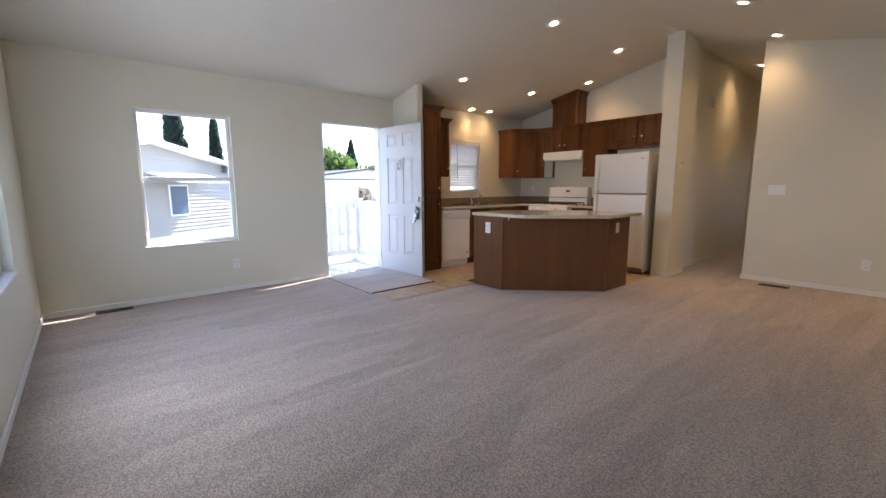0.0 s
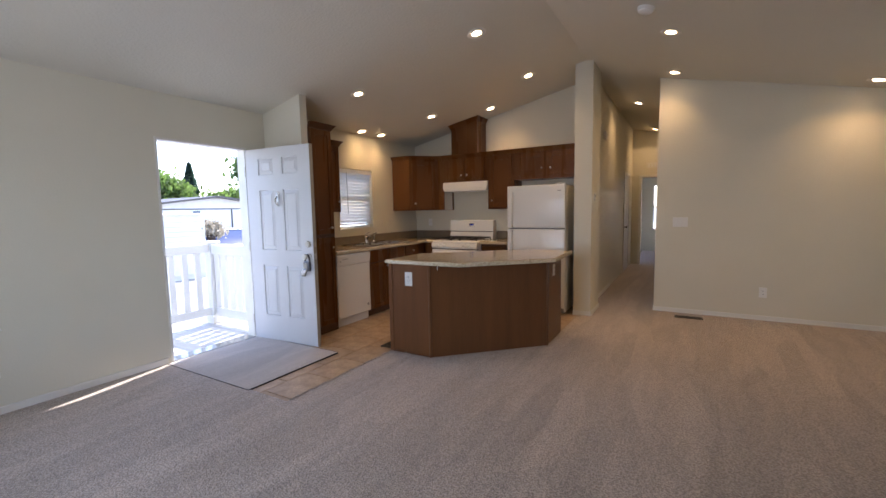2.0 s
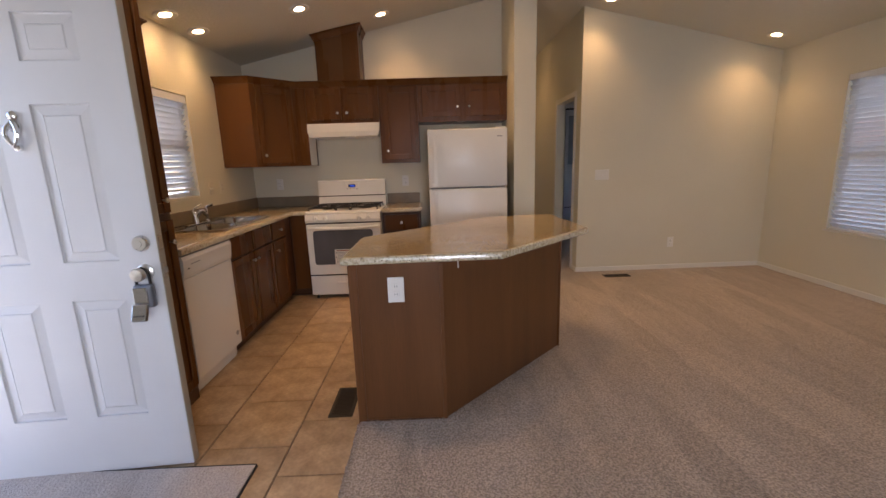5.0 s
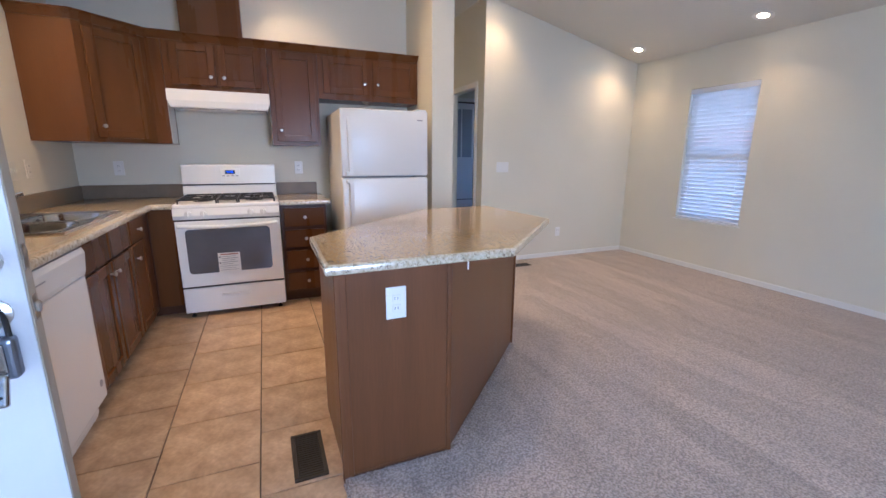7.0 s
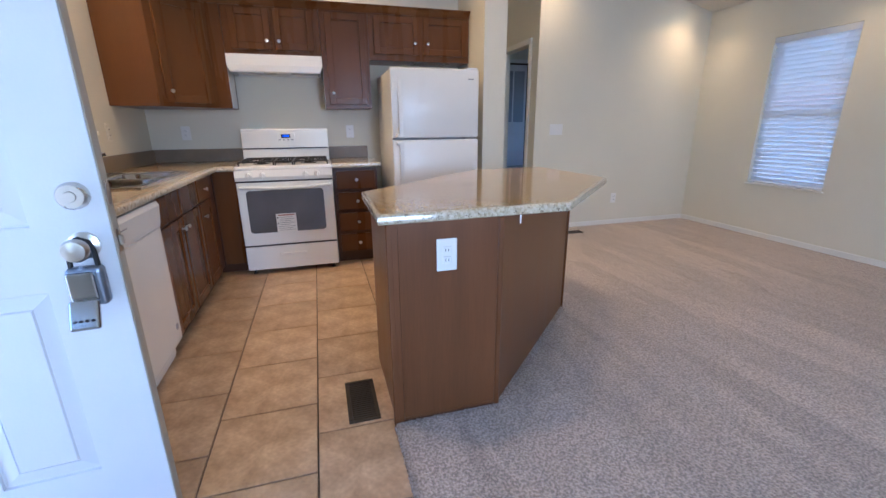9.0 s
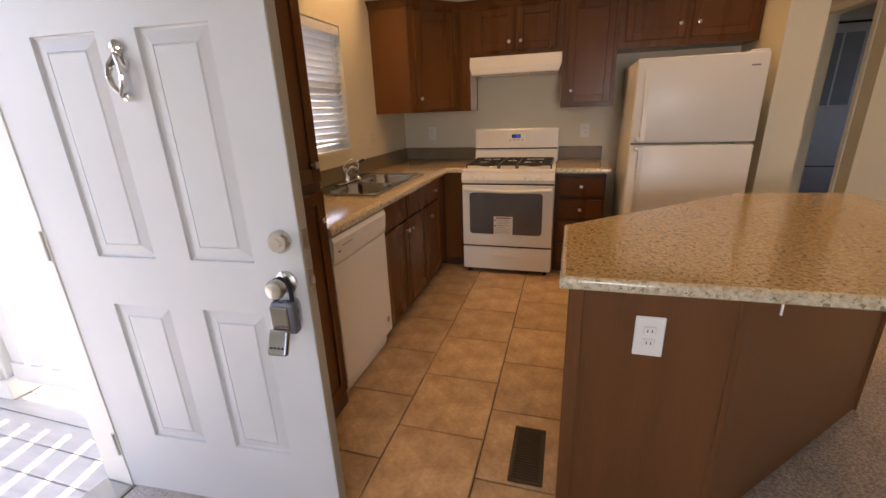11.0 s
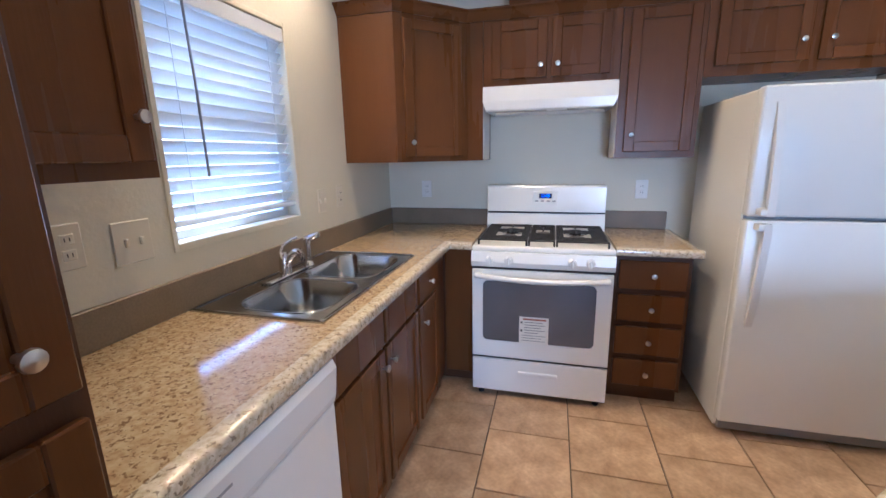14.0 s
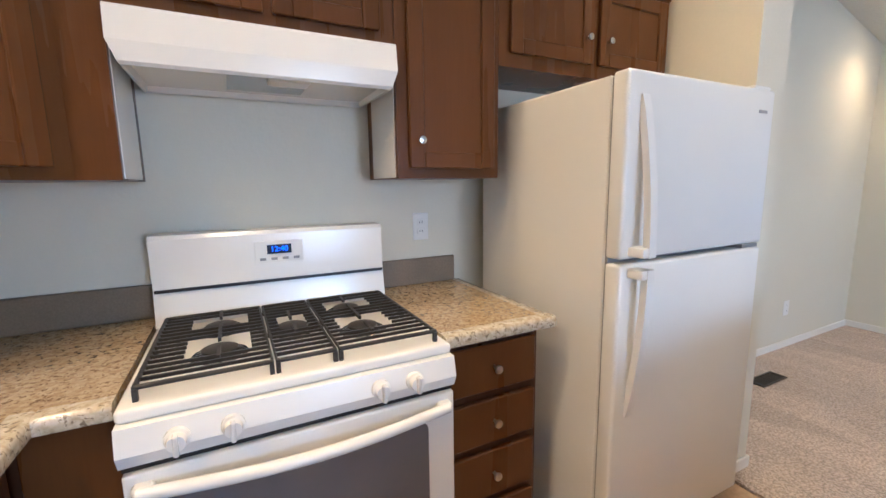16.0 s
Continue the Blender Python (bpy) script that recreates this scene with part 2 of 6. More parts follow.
# ---- mesh helpers ----
def box(bm, x0, x1, y0, y1, z0, z1, bevel=0.0, seg=1):
    vs = [bm.verts.new((x, y, z)) for x in (x0, x1) for y in (y0, y1) for z in (z0, z1)]
    fs = [bm.faces.new([vs[i] for i in q]) for q in ((0, 1, 3, 2), (4, 6, 7, 5), (0, 4, 5, 1), (2, 3, 7, 6), (0, 2, 6, 4), (1, 5, 7, 3))]
    if bevel:
        es = list({e for f in fs for e in f.edges})
        bmesh.ops.bevel(bm, geom=es, offset=bevel, segments=seg, profile=0.5, affect="EDGES")
    return bm


def prism(bm, pts, z0, z1, bevel=0.0, seg=2):
    """An upright prism over the plan polygon pts (anticlockwise)."""
    lo, hi = [bm.verts.new((x, y, z0)) for x, y in pts], [bm.verts.new((x, y, z1)) for x, y in pts]
    n = len(pts)
    top, bot = bm.faces.new(hi), bm.faces.new(lo[::-1])
    for i in range(n):
        bm.faces.new((lo[i], lo[(i + 1) % n], hi[(i + 1) % n], hi[i]))
    if bevel:
        es = list(top.edges) + list(bot.edges)
        bmesh.ops.bevel(bm, geom=es, offset=bevel, segments=seg, profile=0.5, affect="EDGES")
    return bm


def extrude_profile(bm, prof, axis, a, b):
    """A closed profile swept straight along axis from a to b. prof: pairs in the two other axes, in order."""
    def pt(p, s):
        return {"x": (s, p[0], p[1]), "y": (p[0], s, p[1]), "z": (p[0], p[1], s)}[axis]
    r0, r1 = [bm.verts.new(pt(p, a)) for p in prof], [bm.verts.new(pt(p, b)) for p in prof]
    n = len(prof)
    bm.faces.new(r0), bm.faces.new(r1[::-1])
    for i in range(n):
        bm.faces.new((r0[i], r1[i], r1[(i + 1) % n], r0[(i + 1) % n]))
    bmesh.ops.recalc_face_normals(bm, faces=bm.faces[:])
    return bm


def turned(bm, prof, origin, axis="z", seg=20):
    """A body of revolution. prof: (radius, height) pairs along the axis."""
    o = Vector(origin)
    rings = []
    for r, h in prof:
        ring = []
        for i in range(seg):
            a = 2 * math.pi * i / seg
            u, v = r * math.cos(a), r * math.sin(a)
            ring.append(bm.verts.new(o + Vector({"z": (u, v, h), "x": (h, u, v), "y": (u, h, v), "-y": (u, -h, v)}[axis])))
        rings.append(ring)
    for p, q in zip(rings, rings[1:]):
        for i in range(seg):
            bm.faces.new((p[i], p[(i + 1) % seg], q[(i + 1) % seg], q[i]))
    for ring in (rings[0], rings[-1]):
        bm.faces.new(ring)
    bmesh.ops.recalc_face_normals(bm, faces=bm.faces[:])
    return bm


def tube(bm, pts, radius, seg=10):
    """A round bar along the points."""
    pts = [Vector(p) for p in pts]
    rings, side = [], None
    for i, p in enumerate(pts):
        d = (pts[min(i + 1, len(pts) - 1)] - pts[max(i - 1, 0)]).normalized()
        side = d.orthogonal().normalized() if side is None else (side - d * side.dot(d)).normalized()
        up = d.cross(side)
        rings.append([bm.verts.new(p + radius * (math.cos(2 * math.pi * k / seg) * side + math.sin(2 * math.pi * k / seg) * up)) for k in range(seg)])
    for a, b in zip(rings, rings[1:]):
        for k in range(seg):
            bm.faces.new((a[k], a[(k + 1) % seg], b[(k + 1) % seg], b[k]))
    bm.faces.new(rings[0]), bm.faces.new(rings[-1])
    bmesh.ops.recalc_face_normals(bm, faces=bm.faces[:])
    return bm


def rounded(x0, x1, y0, y1, r, n=6):
    out = []
    for cx, cy, a0 in ((x1 - r, y0 + r, -90), (x1 - r, y1 - r, 0), (x0 + r, y1 - r, 90), (x0 + r, y0 + r, 180)):
        for i in range(n + 1):
            a = radians(a0 + 90 * i / n)
            out.append((cx + r * math.cos(a), cy + r * math.sin(a)))
    return out


def mesh_of(name, bm, mat, smooth=False):
    me = bpy.data.meshes.new(name)
    bmesh.ops.recalc_face_normals(bm, faces=bm.faces[:])
    bm.to_mesh(me)
    bm.free()
    me.materials.append(mat)
    if smooth:
        me.polygons.foreach_set("use_smooth", [p.area < 0.01 for p in me.polygons])
        me.set_sharp_from_angle(angle=radians(38))
    return me


def thing(name, at, label, category, group="", kind=""):
    """An empty at the base of a thing, which parents its parts."""
    ob = new(name)
    ob.empty_display_size = 0.1
    ob.matrix_world = Matrix.Translation(at)
    ob["base"] = list(at)
    return tagged(ob, label, category, group, kind)


def part(name, bm, mat, parent, label="", smooth=False):
    """One mesh, given in world places, under a thing or a part."""
    ob = new(name, mesh_of(name, bm, mat, smooth))
    ob.parent = parent
    base = parent
    while base.parent:
        base = base.parent
    if base is parent and "base" in base:
        ob.matrix_parent_inverse = Matrix.Translation(base["base"]).inverted()
    return tagged(ob, label) if label else ob


def structure(name, bm, mat, label, category, smooth=False):
    return tagged(new(name, mesh_of(name, bm, mat, smooth)), label, category, kind="structure")


def grid_slab(bm, xs, ys, skip, z0, z1):
    """A flat slab over a grid of cells, as one skin; skip: cells (i, j) left open."""
    cells = {(i, j) for i in range(len(xs) - 1) for j in range(len(ys) - 1)} - set(skip)
    made = {}

    def vert(i, j, z):
        if (i, j, z) not in made:
            made[(i, j, z)] = bm.verts.new((xs[i], ys[j], z))
        return made[(i, j, z)]
    for i, j in cells:
        ring = ((i, j), (i + 1, j), (i + 1, j + 1), (i, j + 1))
        bm.faces.new([vert(a, b, z1) for a, b in ring])
        bm.faces.new([vert(a, b, z0) for a, b in ring[::-1]])
        for (a, b), near in zip(zip(ring, ring[1:] + ring[:1]), ((i, j - 1), (i + 1, j), (i, j + 1), (i - 1, j))):
            if near not in cells:
                bm.faces.new((vert(*a, z0), vert(*b, z0), vert(*b, z1), vert(*a, z1)))
    return bm


def B(*a, **k):
    return box(bmesh.new(), *a, **k)


# ---- plan ----
XR, RIDGE, SIDE, SLOPE = 6.0, 3.0, 2.468, 0.221      # right wall, ridge, height at the side walls, pitch
YE, YK, YS = -6.96, 0.0, -0.055                     # end wall, kitchen back wall, wall with the switch
HALL_L, HALL_R, HALL_END = 2.97, 3.756, 4.6


def ceil_z(x):
    return SIDE + SLOPE * (x if x < RIDGE else XR - x)


def side_wall(bm, x0, x1, y0, y1, top, holes=()):
    """A wall along y with holes (ya, yb, za, zb)."""
    ys = sorted({y0, y1, *[h[0] for h in holes], *[h[1] for h in holes]})
    zs = sorted({-0.1, top, *[h[2] for h in holes], *[h[3] for h in holes]})
    for a, b in zip(ys, ys[1:]):
        for c, d in zip(zs, zs[1:]):
            if not any(h[0] <= a and b <= h[1] and h[2] <= c and d <= h[3] for h in holes):
                box(bm, x0, x1, a, b, c, d)
    bmesh.ops.remove_doubles(bm, verts=bm.verts[:], dist=1e-5)
    return bm


def gable_wall(bm, y0, y1, x0, x1, holes=(), lift=0.06):
    """A wall along x, up to the sloping ceiling, with holes (xa, xb, za, zb)."""
    xs = sorted({x0, x1, *([RIDGE] if x0 < RIDGE < x1 else []), *[h[0] for h in holes], *[h[1] for h in holes]})
    for a, b in zip(xs, xs[1:]):
        cuts = sorted({-0.1, *[z for h in holes if h[0] <= a and b <= h[1] for z in h[2:]]})
        for i, c in enumerate(cuts):
            last = i + 1 == len(cuts)
            d0, d1 = (ceil_z(a) + lift, ceil_z(b) + lift) if last else (cuts[i + 1],) * 2
            if not last and any(h[0] <= a and b <= h[1] and h[2] <= c and d0 <= h[3] for h in holes):
                continue
            vs = [bm.verts.new(p) for p in ((a, y0, c), (b, y0, c), (b, y1, c), (a, y1, c), (a, y0, d0), (b, y0, d1), (b, y1, d1), (a, y1, d0))]
            for q in ((0, 3, 2, 1), (4, 5, 6, 7), (0, 1, 5, 4), (1, 2, 6, 5), (2, 3, 7, 6), (3, 0, 4, 7)):
                bm.faces.new([vs[k] for k in q])
    bmesh.ops.remove_doubles(bm, verts=bm.verts[:], dist=1e-5)
    return bm


WIN_LIVING = (-6.10, -5.21, 0.61, 2.02)
WIN_SINK = (-1.87, -1.18, 1.14, 1.97)
WIN_DINING = (-1.61, -0.865, 0.58, 2.05)
WIN_END = (1.22, 3.02, 0.66, 2.02)
DOOR = (-4.12, -3.23, 0.0, 2.07)
WIN_UTILITY = (1.2, 2.1, 0.9, 1.95)
WIN_FAR = (3.2, 4.1, 0.67, 2.01)
# unseen opening, added to brighten the far bedroom with sky light
WIN_BED_ADDED = (5.5, 7.3, 0.67, 2.01)
UTIL = (0.15, 0.85, 0.0, 2.07)

structure("wall_west", side_wall(bmesh.new(), -0.12, 0.0, YE - 0.12, 8.0, SIDE + 0.03, [(*WIN_LIVING,), (*DOOR[:2], -0.1, DOOR[3]), WIN_SINK]), M_WALL,
          "off-white painted wall with a window and the open front door", "wall")
structure("wall_east", side_wall(bmesh.new(), XR, XR + 0.12, YE - 0.12, 8.0, SIDE + 0.03, [WIN_DINING, WIN_UTILITY, WIN_BED_ADDED]), M_WALL, "off-white painted wall with a blind-covered window", "wall")
structure("wall_south", gable_wall(bmesh.new(), YE - 0.12, YE, 0.0, XR, [WIN_END]), M_WALL, "off-white painted end wall with a window", "wall")
structure("wall_kitchen", gable_wall(bmesh.new(), YK, YK + 0.1, 0.0, 2.87), M_WALL, "warm off-white painted kitchen back wall", "wall")
structure("wall_north", gable_wall(bmesh.new(), YS, YS + 0.1, HALL_R, XR), M_WALL, "off-white painted wall with a light switch", "wall")
structure("wall_column", gable_wall(bmesh.new(), -0.72, -0.18, 2.87, 3.08), M_WALL, "off-white wall end beside the fridge", "wall")
structure("wall_hall_west", gable_wall(bmesh.new(), -0.18, HALL_END, 2.87, HALL_L), M_WALL, "off-white painted hallway wall", "wall")
structure("ceiling", (lambda bm: (extrude_profile(bm, [(-0.12, SIDE - 0.12 * SLOPE), (RIDGE, SIDE + SLOPE * 3), (XR + 0.12, SIDE - 0.12 * SLOPE), (XR + 0.12, SIDE + 0.2), (RIDGE, SIDE + SLOPE * 3 + 0.2), (-0.12, SIDE + 0.2)], "y", YE - 0.12, 8.0)))(bmesh.new()),
          M_CEIL, "off-white textured vaulted ceiling", "ceiling")

# ---- floors ----
def flat(bm, x0, x1, y0, y1, z0, z1):
    return box(bm, x0, x1, y0, y1, z0, z1)


carpet = bmesh.new()
flat(carpet, 0.0, 1.63, YE, -4.15, -0.1, 0.012)
flat(carpet, 1.63, XR, YE, -2.91, -0.1, 0.012)
flat(carpet, 2.93, XR, -2.91, YS, -0.1, 0.012)
prism(carpet, [(2.085, -2.91), (2.93, -2.91), (2.93, -2.08)], -0.1, 0.012)
flat(carpet, HALL_L, XR, YS, 8.0, -0.1, 0.012)
bmesh.ops.remove_doubles(carpet, verts=carpet.verts[:], dist=1e-5)
structure("floor_carpet", carpet, M_CARPET, "beige cut-pile carpet with vacuum strokes", "carpet")
structure("floor", B(-0.0, 2.93, -4.15, 0.0, -0.1, -0.004), M_GROUT, "tan ceramic tile floor with dark grout", "floor")

# ---- baseboards ----
def baseboard(name, *pieces):
    bm = bmesh.new()
    for p in pieces:
        box(bm, *p, bevel=0.004)
    return structure(name, bm, M_TRIM, "white painted baseboard", "baseboard")


BB = 0.066
baseboard("baseboard_west", (0.0, 0.013, YE, DOOR[0] - 0.03, 0, BB))
baseboard("baseboard_south", (0.013, XR, YE, YE + 0.013, 0, BB))
baseboard("baseboard_east", (XR - 0.013, XR, YE, YS, 0, BB))
baseboard("baseboard_north", (HALL_R - 0.013, XR - 0.013, YS - 0.013, YS, 0, BB))
baseboard("baseboard_column", (2.868, 3.093, -0.733, -0.72, 0, BB), (3.08, 3.093, -0.72, -0.18, 0, BB))
baseboard("baseboard_hall", (HALL_L, HALL_L + 0.013, -0.18, 1.5, 0, BB), (HALL_R - 0.013, HALL_R, YS, UTIL[0] - 0.05, 0, BB), (HALL_R - 0.013, HALL_R, UTIL[1] + 0.05, HALL_END, 0, BB))


# ---- front door ----
door = thing("door_1", (0.0, -3.23, 0.0), "white six-panel front door standing open into the room", "door", kind="structure")
jamb = bmesh.new()
box(jamb, -0.125, 0.006, DOOR[0], DOOR[0] + 0.02, 0, 2.07)
box(jamb, -0.125, 0.006, DOOR[1] - 0.02, DOOR[1], 0, 2.07)
box(jamb, -0.125, 0.006, DOOR[0] + 0.02, DOOR[1] - 0.02, 2.05, 2.07)
part("door_frame", jamb, M_TRIM, door, "white painted door frame")
part("threshold", B(-0.14, 0.012, DOOR[0] + 0.02, DOOR[1] - 0.02, 0.0, 0.02, bevel=0.006), M_STEEL, door, "metal door threshold")

TURN = math.atan2(0.07, 0.9)
LEAF = Matrix.Translation((0.0, -3.245, 0.0)) @ Matrix.Rotation(TURN, 4, "Z")


def leaf_part(name, bm, mat, parent, label="", smooth=False):
    bmesh.ops.transform(bm, matrix=LEAF, verts=bm.verts[:])
    return part(name, bm, mat, parent, label, smooth)


LW, LH, LT = 0.905, 2.045, 0.045
# the leaf in its own plan: width along x, outer face at y = 0, thickness towards +y
SKIN = 0.012                    # depth of the pressed face in which the panels are sunk
PANEL_X, PANEL_Z = ((0.19, 0.405), (0.53, 0.745)), ((0.285, 0.825), (0.99, 1.615), (1.77, 1.94))
slab = box(bmesh.new(), 0, LW - 0.004, SKIN, LT, 0.012, LH)
xs = [0.0, *[x for pair in PANEL_X for x in pair], LW - 0.004]
zs = [0.012, *[z for pair in PANEL_Z for z in pair], LH]
for i in range(5):
    for j in range(7):
        if not (i % 2 and j % 2):
            box(slab, xs[i], xs[i + 1], 0.0, SKIN, zs[j], zs[j + 1])
bmesh.ops.remove_doubles(slab, verts=slab.verts[:], dist=1e-5)
leaf = leaf_part("leaf", slab, M_DOOR, door)
leaf_part("edge_strip", box(bmesh.new(), LW - 0.004, LW, 0.001, LT - 0.001, 0.012, LH, bevel=0.0015), M_EDGE, door, "bare beige door edge")


def panel_relief(x0, x1, z0, z1):
    """A pressed panel: a sharp step, a groove, a wide bevel rising to a raised field."""
    bm = bmesh.new()
    rings = []
    for inset, depth in ((0.0, 0.0), (0.0015, 0.010), (0.006, 0.0118), (0.012, 0.0105), (0.040, 0.003), (0.0415, 0.0055), (0.046, 0.0015)):
        rings.append([bm.verts.new((x, depth, z)) for x, z in ((x0 + inset, z0 + inset), (x1 - inset, z0 + inset), (x1 - inset, z1 - inset), (x0 + inset, z1 - inset))])
    for p, q in zip(rings, rings[1:]):
        for i in range(4):
            bm.faces.new((p[i], p[(i + 1) % 4], q[(i + 1) % 4], q[i]))
    bm.faces.new(rings[-1])
    return bm


for px0, px1 in PANEL_X:
    for pz0, pz1 in PANEL_Z:
        leaf_part("panel", panel_relief(px0, px1, pz0, pz1), M_DOOR, door)
edge = bmesh.new()
box(edge, LW - 0.001, LW + 0.001, 0.010, 0.036, 1.03, 1.09)
leaf_part("latch_plate", edge, M_NICKEL, door, "metal latch plate on the door edge")
edge = bmesh.new()
box(edge, LW - 0.001, LW + 0.001, 0.010, 0.036, 0.907, 0.967)
box(edge, LW, LW + 0.012, 0.016, 0.030, 0.923, 0.951, bevel=0.004)
leaf_part("latch_plate", edge, M_NICKEL, door, "metal latch plate on the door edge")
leaf_part("deadbolt", turned(bmesh.new(), [(0.033, 0.0), (0.033, 0.014), (0.027, 0.024), (0.013, 0.024), (0.012, 0.027), (0.0005, 0.027)], (LW - 0.06, 0, 1.06), "-y", 24), M_NICKEL, door, "round nickel deadbolt", True)
knob = leaf_part("door_knob", turned(bmesh.new(), [(0.034, 0.0), (0.034, 0.008), (0.014, 0.016), (0.013, 0.036), (0.026, 0.046), (0.029, 0.058), (0.024, 0.070), (0.0005, 0.074)], (LW - 0.064, 0, 0.937), "-y", 24), M_NICKEL, door, "nickel door knob", True)
KX, KZ = LW - 0.064, 0.937
lb = bmesh.new()
tube(lb, [(KX - 0.036, -0.034, KZ - 0.07), (KX - 0.036, -0.034, KZ - 0.01), (KX - 0.024, -0.034, KZ + 0.018), (KX, -0.034, KZ + 0.026), (KX + 0.026, -0.034, KZ + 0.016), (KX + 0.036, -0.034, KZ - 0.01), (KX + 0.038, -0.034, KZ - 0.07)], 0.0075)
knocker = bmesh.new()
NX = 0.468
turned(knocker, [(0.001, 0.0), (0.018, 0.002), (0.020, 0.010), (0.012, 0.018), (0.0005, 0.020)], (NX, 0, 1.572), "-y", 16)
turned(knocker, [(0.001, 0.0), (0.024, 0.003), (0.022, 0.012), (0.0005, 0.016)], (NX, 0, 1.535), "-y", 16)
tube(knocker, [(NX, -0.014, 1.555), (NX - 0.017, -0.024, 1.53), (NX - 0.022, -0.028, 1.505), (NX - 0.014, -0.028, 1.478), (NX, -0.024, 1.458), (NX + 0.014, -0.028, 1.478), (NX + 0.022, -0.028, 1.505), (NX + 0.017, -0.024, 1.53), (NX, -0.014, 1.555)], 0.008, 8)
turned(knocker, [(0.001, 0.0), (0.014, 0.003), (0.013, 0.018), (0.0005, 0.022)], (NX, 0, 1.455), "-y", 14)
leaf_part("door_knocker", knocker, M_CHROME, door, "small chrome door knocker", True)
for hz in (0.22, 1.02, 1.82):
    hb = bmesh.new()
    turned(hb, [(0.006, -0.05), (0.006, 0.05)], (-0.004, -0.006, hz), "z", 10)
    leaf_part("hinge", hb, M_NICKEL, door)

lockbox = thing("key_lockbox", tuple(LEAF @ Vector((KX, -0.03, 0.70))), "grey metal key lockbox hanging on the door knob", "lockbox")


def lock_part(name, bm, mat, parent, label="", smooth=False):
    """A piece of the lockbox, drawn to its slim size about the shackle's top."""
    at = Vector((KX, -0.014, KZ))
    bmesh.ops.transform(bm, matrix=Matrix.Translation(at) @ Matrix.Diagonal((0.74, 0.85, 0.86, 1)) @ Matrix.Translation(-at), verts=bm.verts[:])
    return leaf_part(name, bm, mat, parent, label, smooth)


lock_part("shackle", lb, M_RUBBER, lockbox, "black coated shackle", True)
lock_part("body", box(bmesh.new(), KX - 0.050, KX + 0.052, -0.058, -0.014, 0.767, 0.884, bevel=0.014, seg=3), M_LOCK, lockbox, "grey metal case")
lock_part("front_plate", box(bmesh.new(), KX - 0.046, KX + 0.030, -0.064, -0.054, 0.787, 0.872, bevel=0.006, seg=2), M_STEEL, lockbox, "grey metal key door")
dial = box(bmesh.new(), KX - 0.048, KX + 0.034, -0.012, 0.012, -0.085, 0.0, bevel=0.008, seg=3)
bmesh.ops.transform(dial, matrix=Matrix.Translation((0, -0.070, 0.794)) @ Matrix.Rotation(radians(-24), 4, "X"), verts=dial.verts[:])
lock_part("cover", dial, M_STEEL, lockbox, "shiny hinged dial cover")
for i in range(4):
    w = turned(bmesh.new(), [(0.0005, 0.0), (0.007, 0.0), (0.007, 0.006), (0.0005, 0.007)], (KX - 0.030 + i * 0.016, -0.100, 0.742), "-y", 10)
    lock_part("dial_wheel", w, M_BLACK, lockbox, smooth=True)

# ---- nib wall and entry mat ----
structure("wall_nib", B(0.0, 0.59, -2.99, -2.902, -0.1, ceil_z(0.59) + 0.0), M_WALL, "short off-white wall stub beside the pantry", "wall")
mat_ob = tagged(new("entry_mat", mesh_of("entry_mat", B(0.02, 1.20, -4.165, -3.21, 0.004, 0.017, bevel=0.004), M_MAT)), "flat grey-beige entry mat lying on the tiles", "mat")
mat_edge = bmesh.new()
for a in ((0.02, 1.206, -4.171, -4.165), (1.20, 1.206, -4.165, -3.21), (0.02, 1.20, -3.21, -3.204)):
    box(mat_edge, *a, 0.004, 0.015)
e = new("binding", mesh_of("binding", mat_edge, M_RUBBER))
e.parent = mat_ob
tagged(e, "dark binding")


# ---- cabinets ----
def shaker(parent, name, axis, face, u0, u1, z0, z1, mat, knob_at=None, flat_front=False, frame_w=0.055, thick=0.02):
    """A door or drawer front standing on the plane axis = face, towards the room. axis 'x': the room lies at +x, u is y; axis 'y': the room lies at -y, u is x."""
    def bx(bm, ua, ub, d0, d1, za, zb, bev):
        if axis == "x":
            return box(bm, face + d0, face + d1, ua, ub, za, zb, bevel=bev)
        return box(bm, ua, ub, face - d1, face - d0, za, zb, bevel=bev)
    bm = bmesh.new()
    if flat_front:
        bx(bm, u0, u1, 0.0, thick, z0, z1, 0.004)
        front = part(name, bm, mat, parent)
    else:
        w = frame_w
        bx(bm, u0 + 0.002, u1 - 0.002, 0.0, thick - 0.009, z0 + 0.002, z1 - 0.002, 0.002)
        front = part(name, bm, mat, parent)
        for nm, a, b, c, d in (("stile", u0, u0 + w, z0, z1), ("stile", u1 - w, u1, z0, z1), ("rail", u0 + w, u1 - w, z0, z0 + w), ("rail", u0 + w, u1 - w, z1 - w, z1)):
            piece = new(nm, mesh_of(nm, bx(bmesh.new(), a, b, 0.003, thick, c, d, 0.003), mat))
            piece.parent = front
    if knob_at:
        u, z = knob_at
        o = (face + thick, u, z) if axis == "x" else (u, face - thick, z)
        kb = turned(bmesh.new(), [(0.006, -0.001), (0.0055, 0.012), (0.011, 0.017), (0.0145, 0.022), (0.0135, 0.028), (0.0005, 0.031)], o, "x" if axis == "x" else "-y", 14)
        k = new("handle", mesh_of("handle", kb, M_NICKEL, True))
        k.parent = front
        tagged(k, "small brushed nickel knob")
    return front


def cabinet(name, label, at):
    return thing(name, at, label, "cabinet")


FX = 0.578                      # front plane of the run under the window
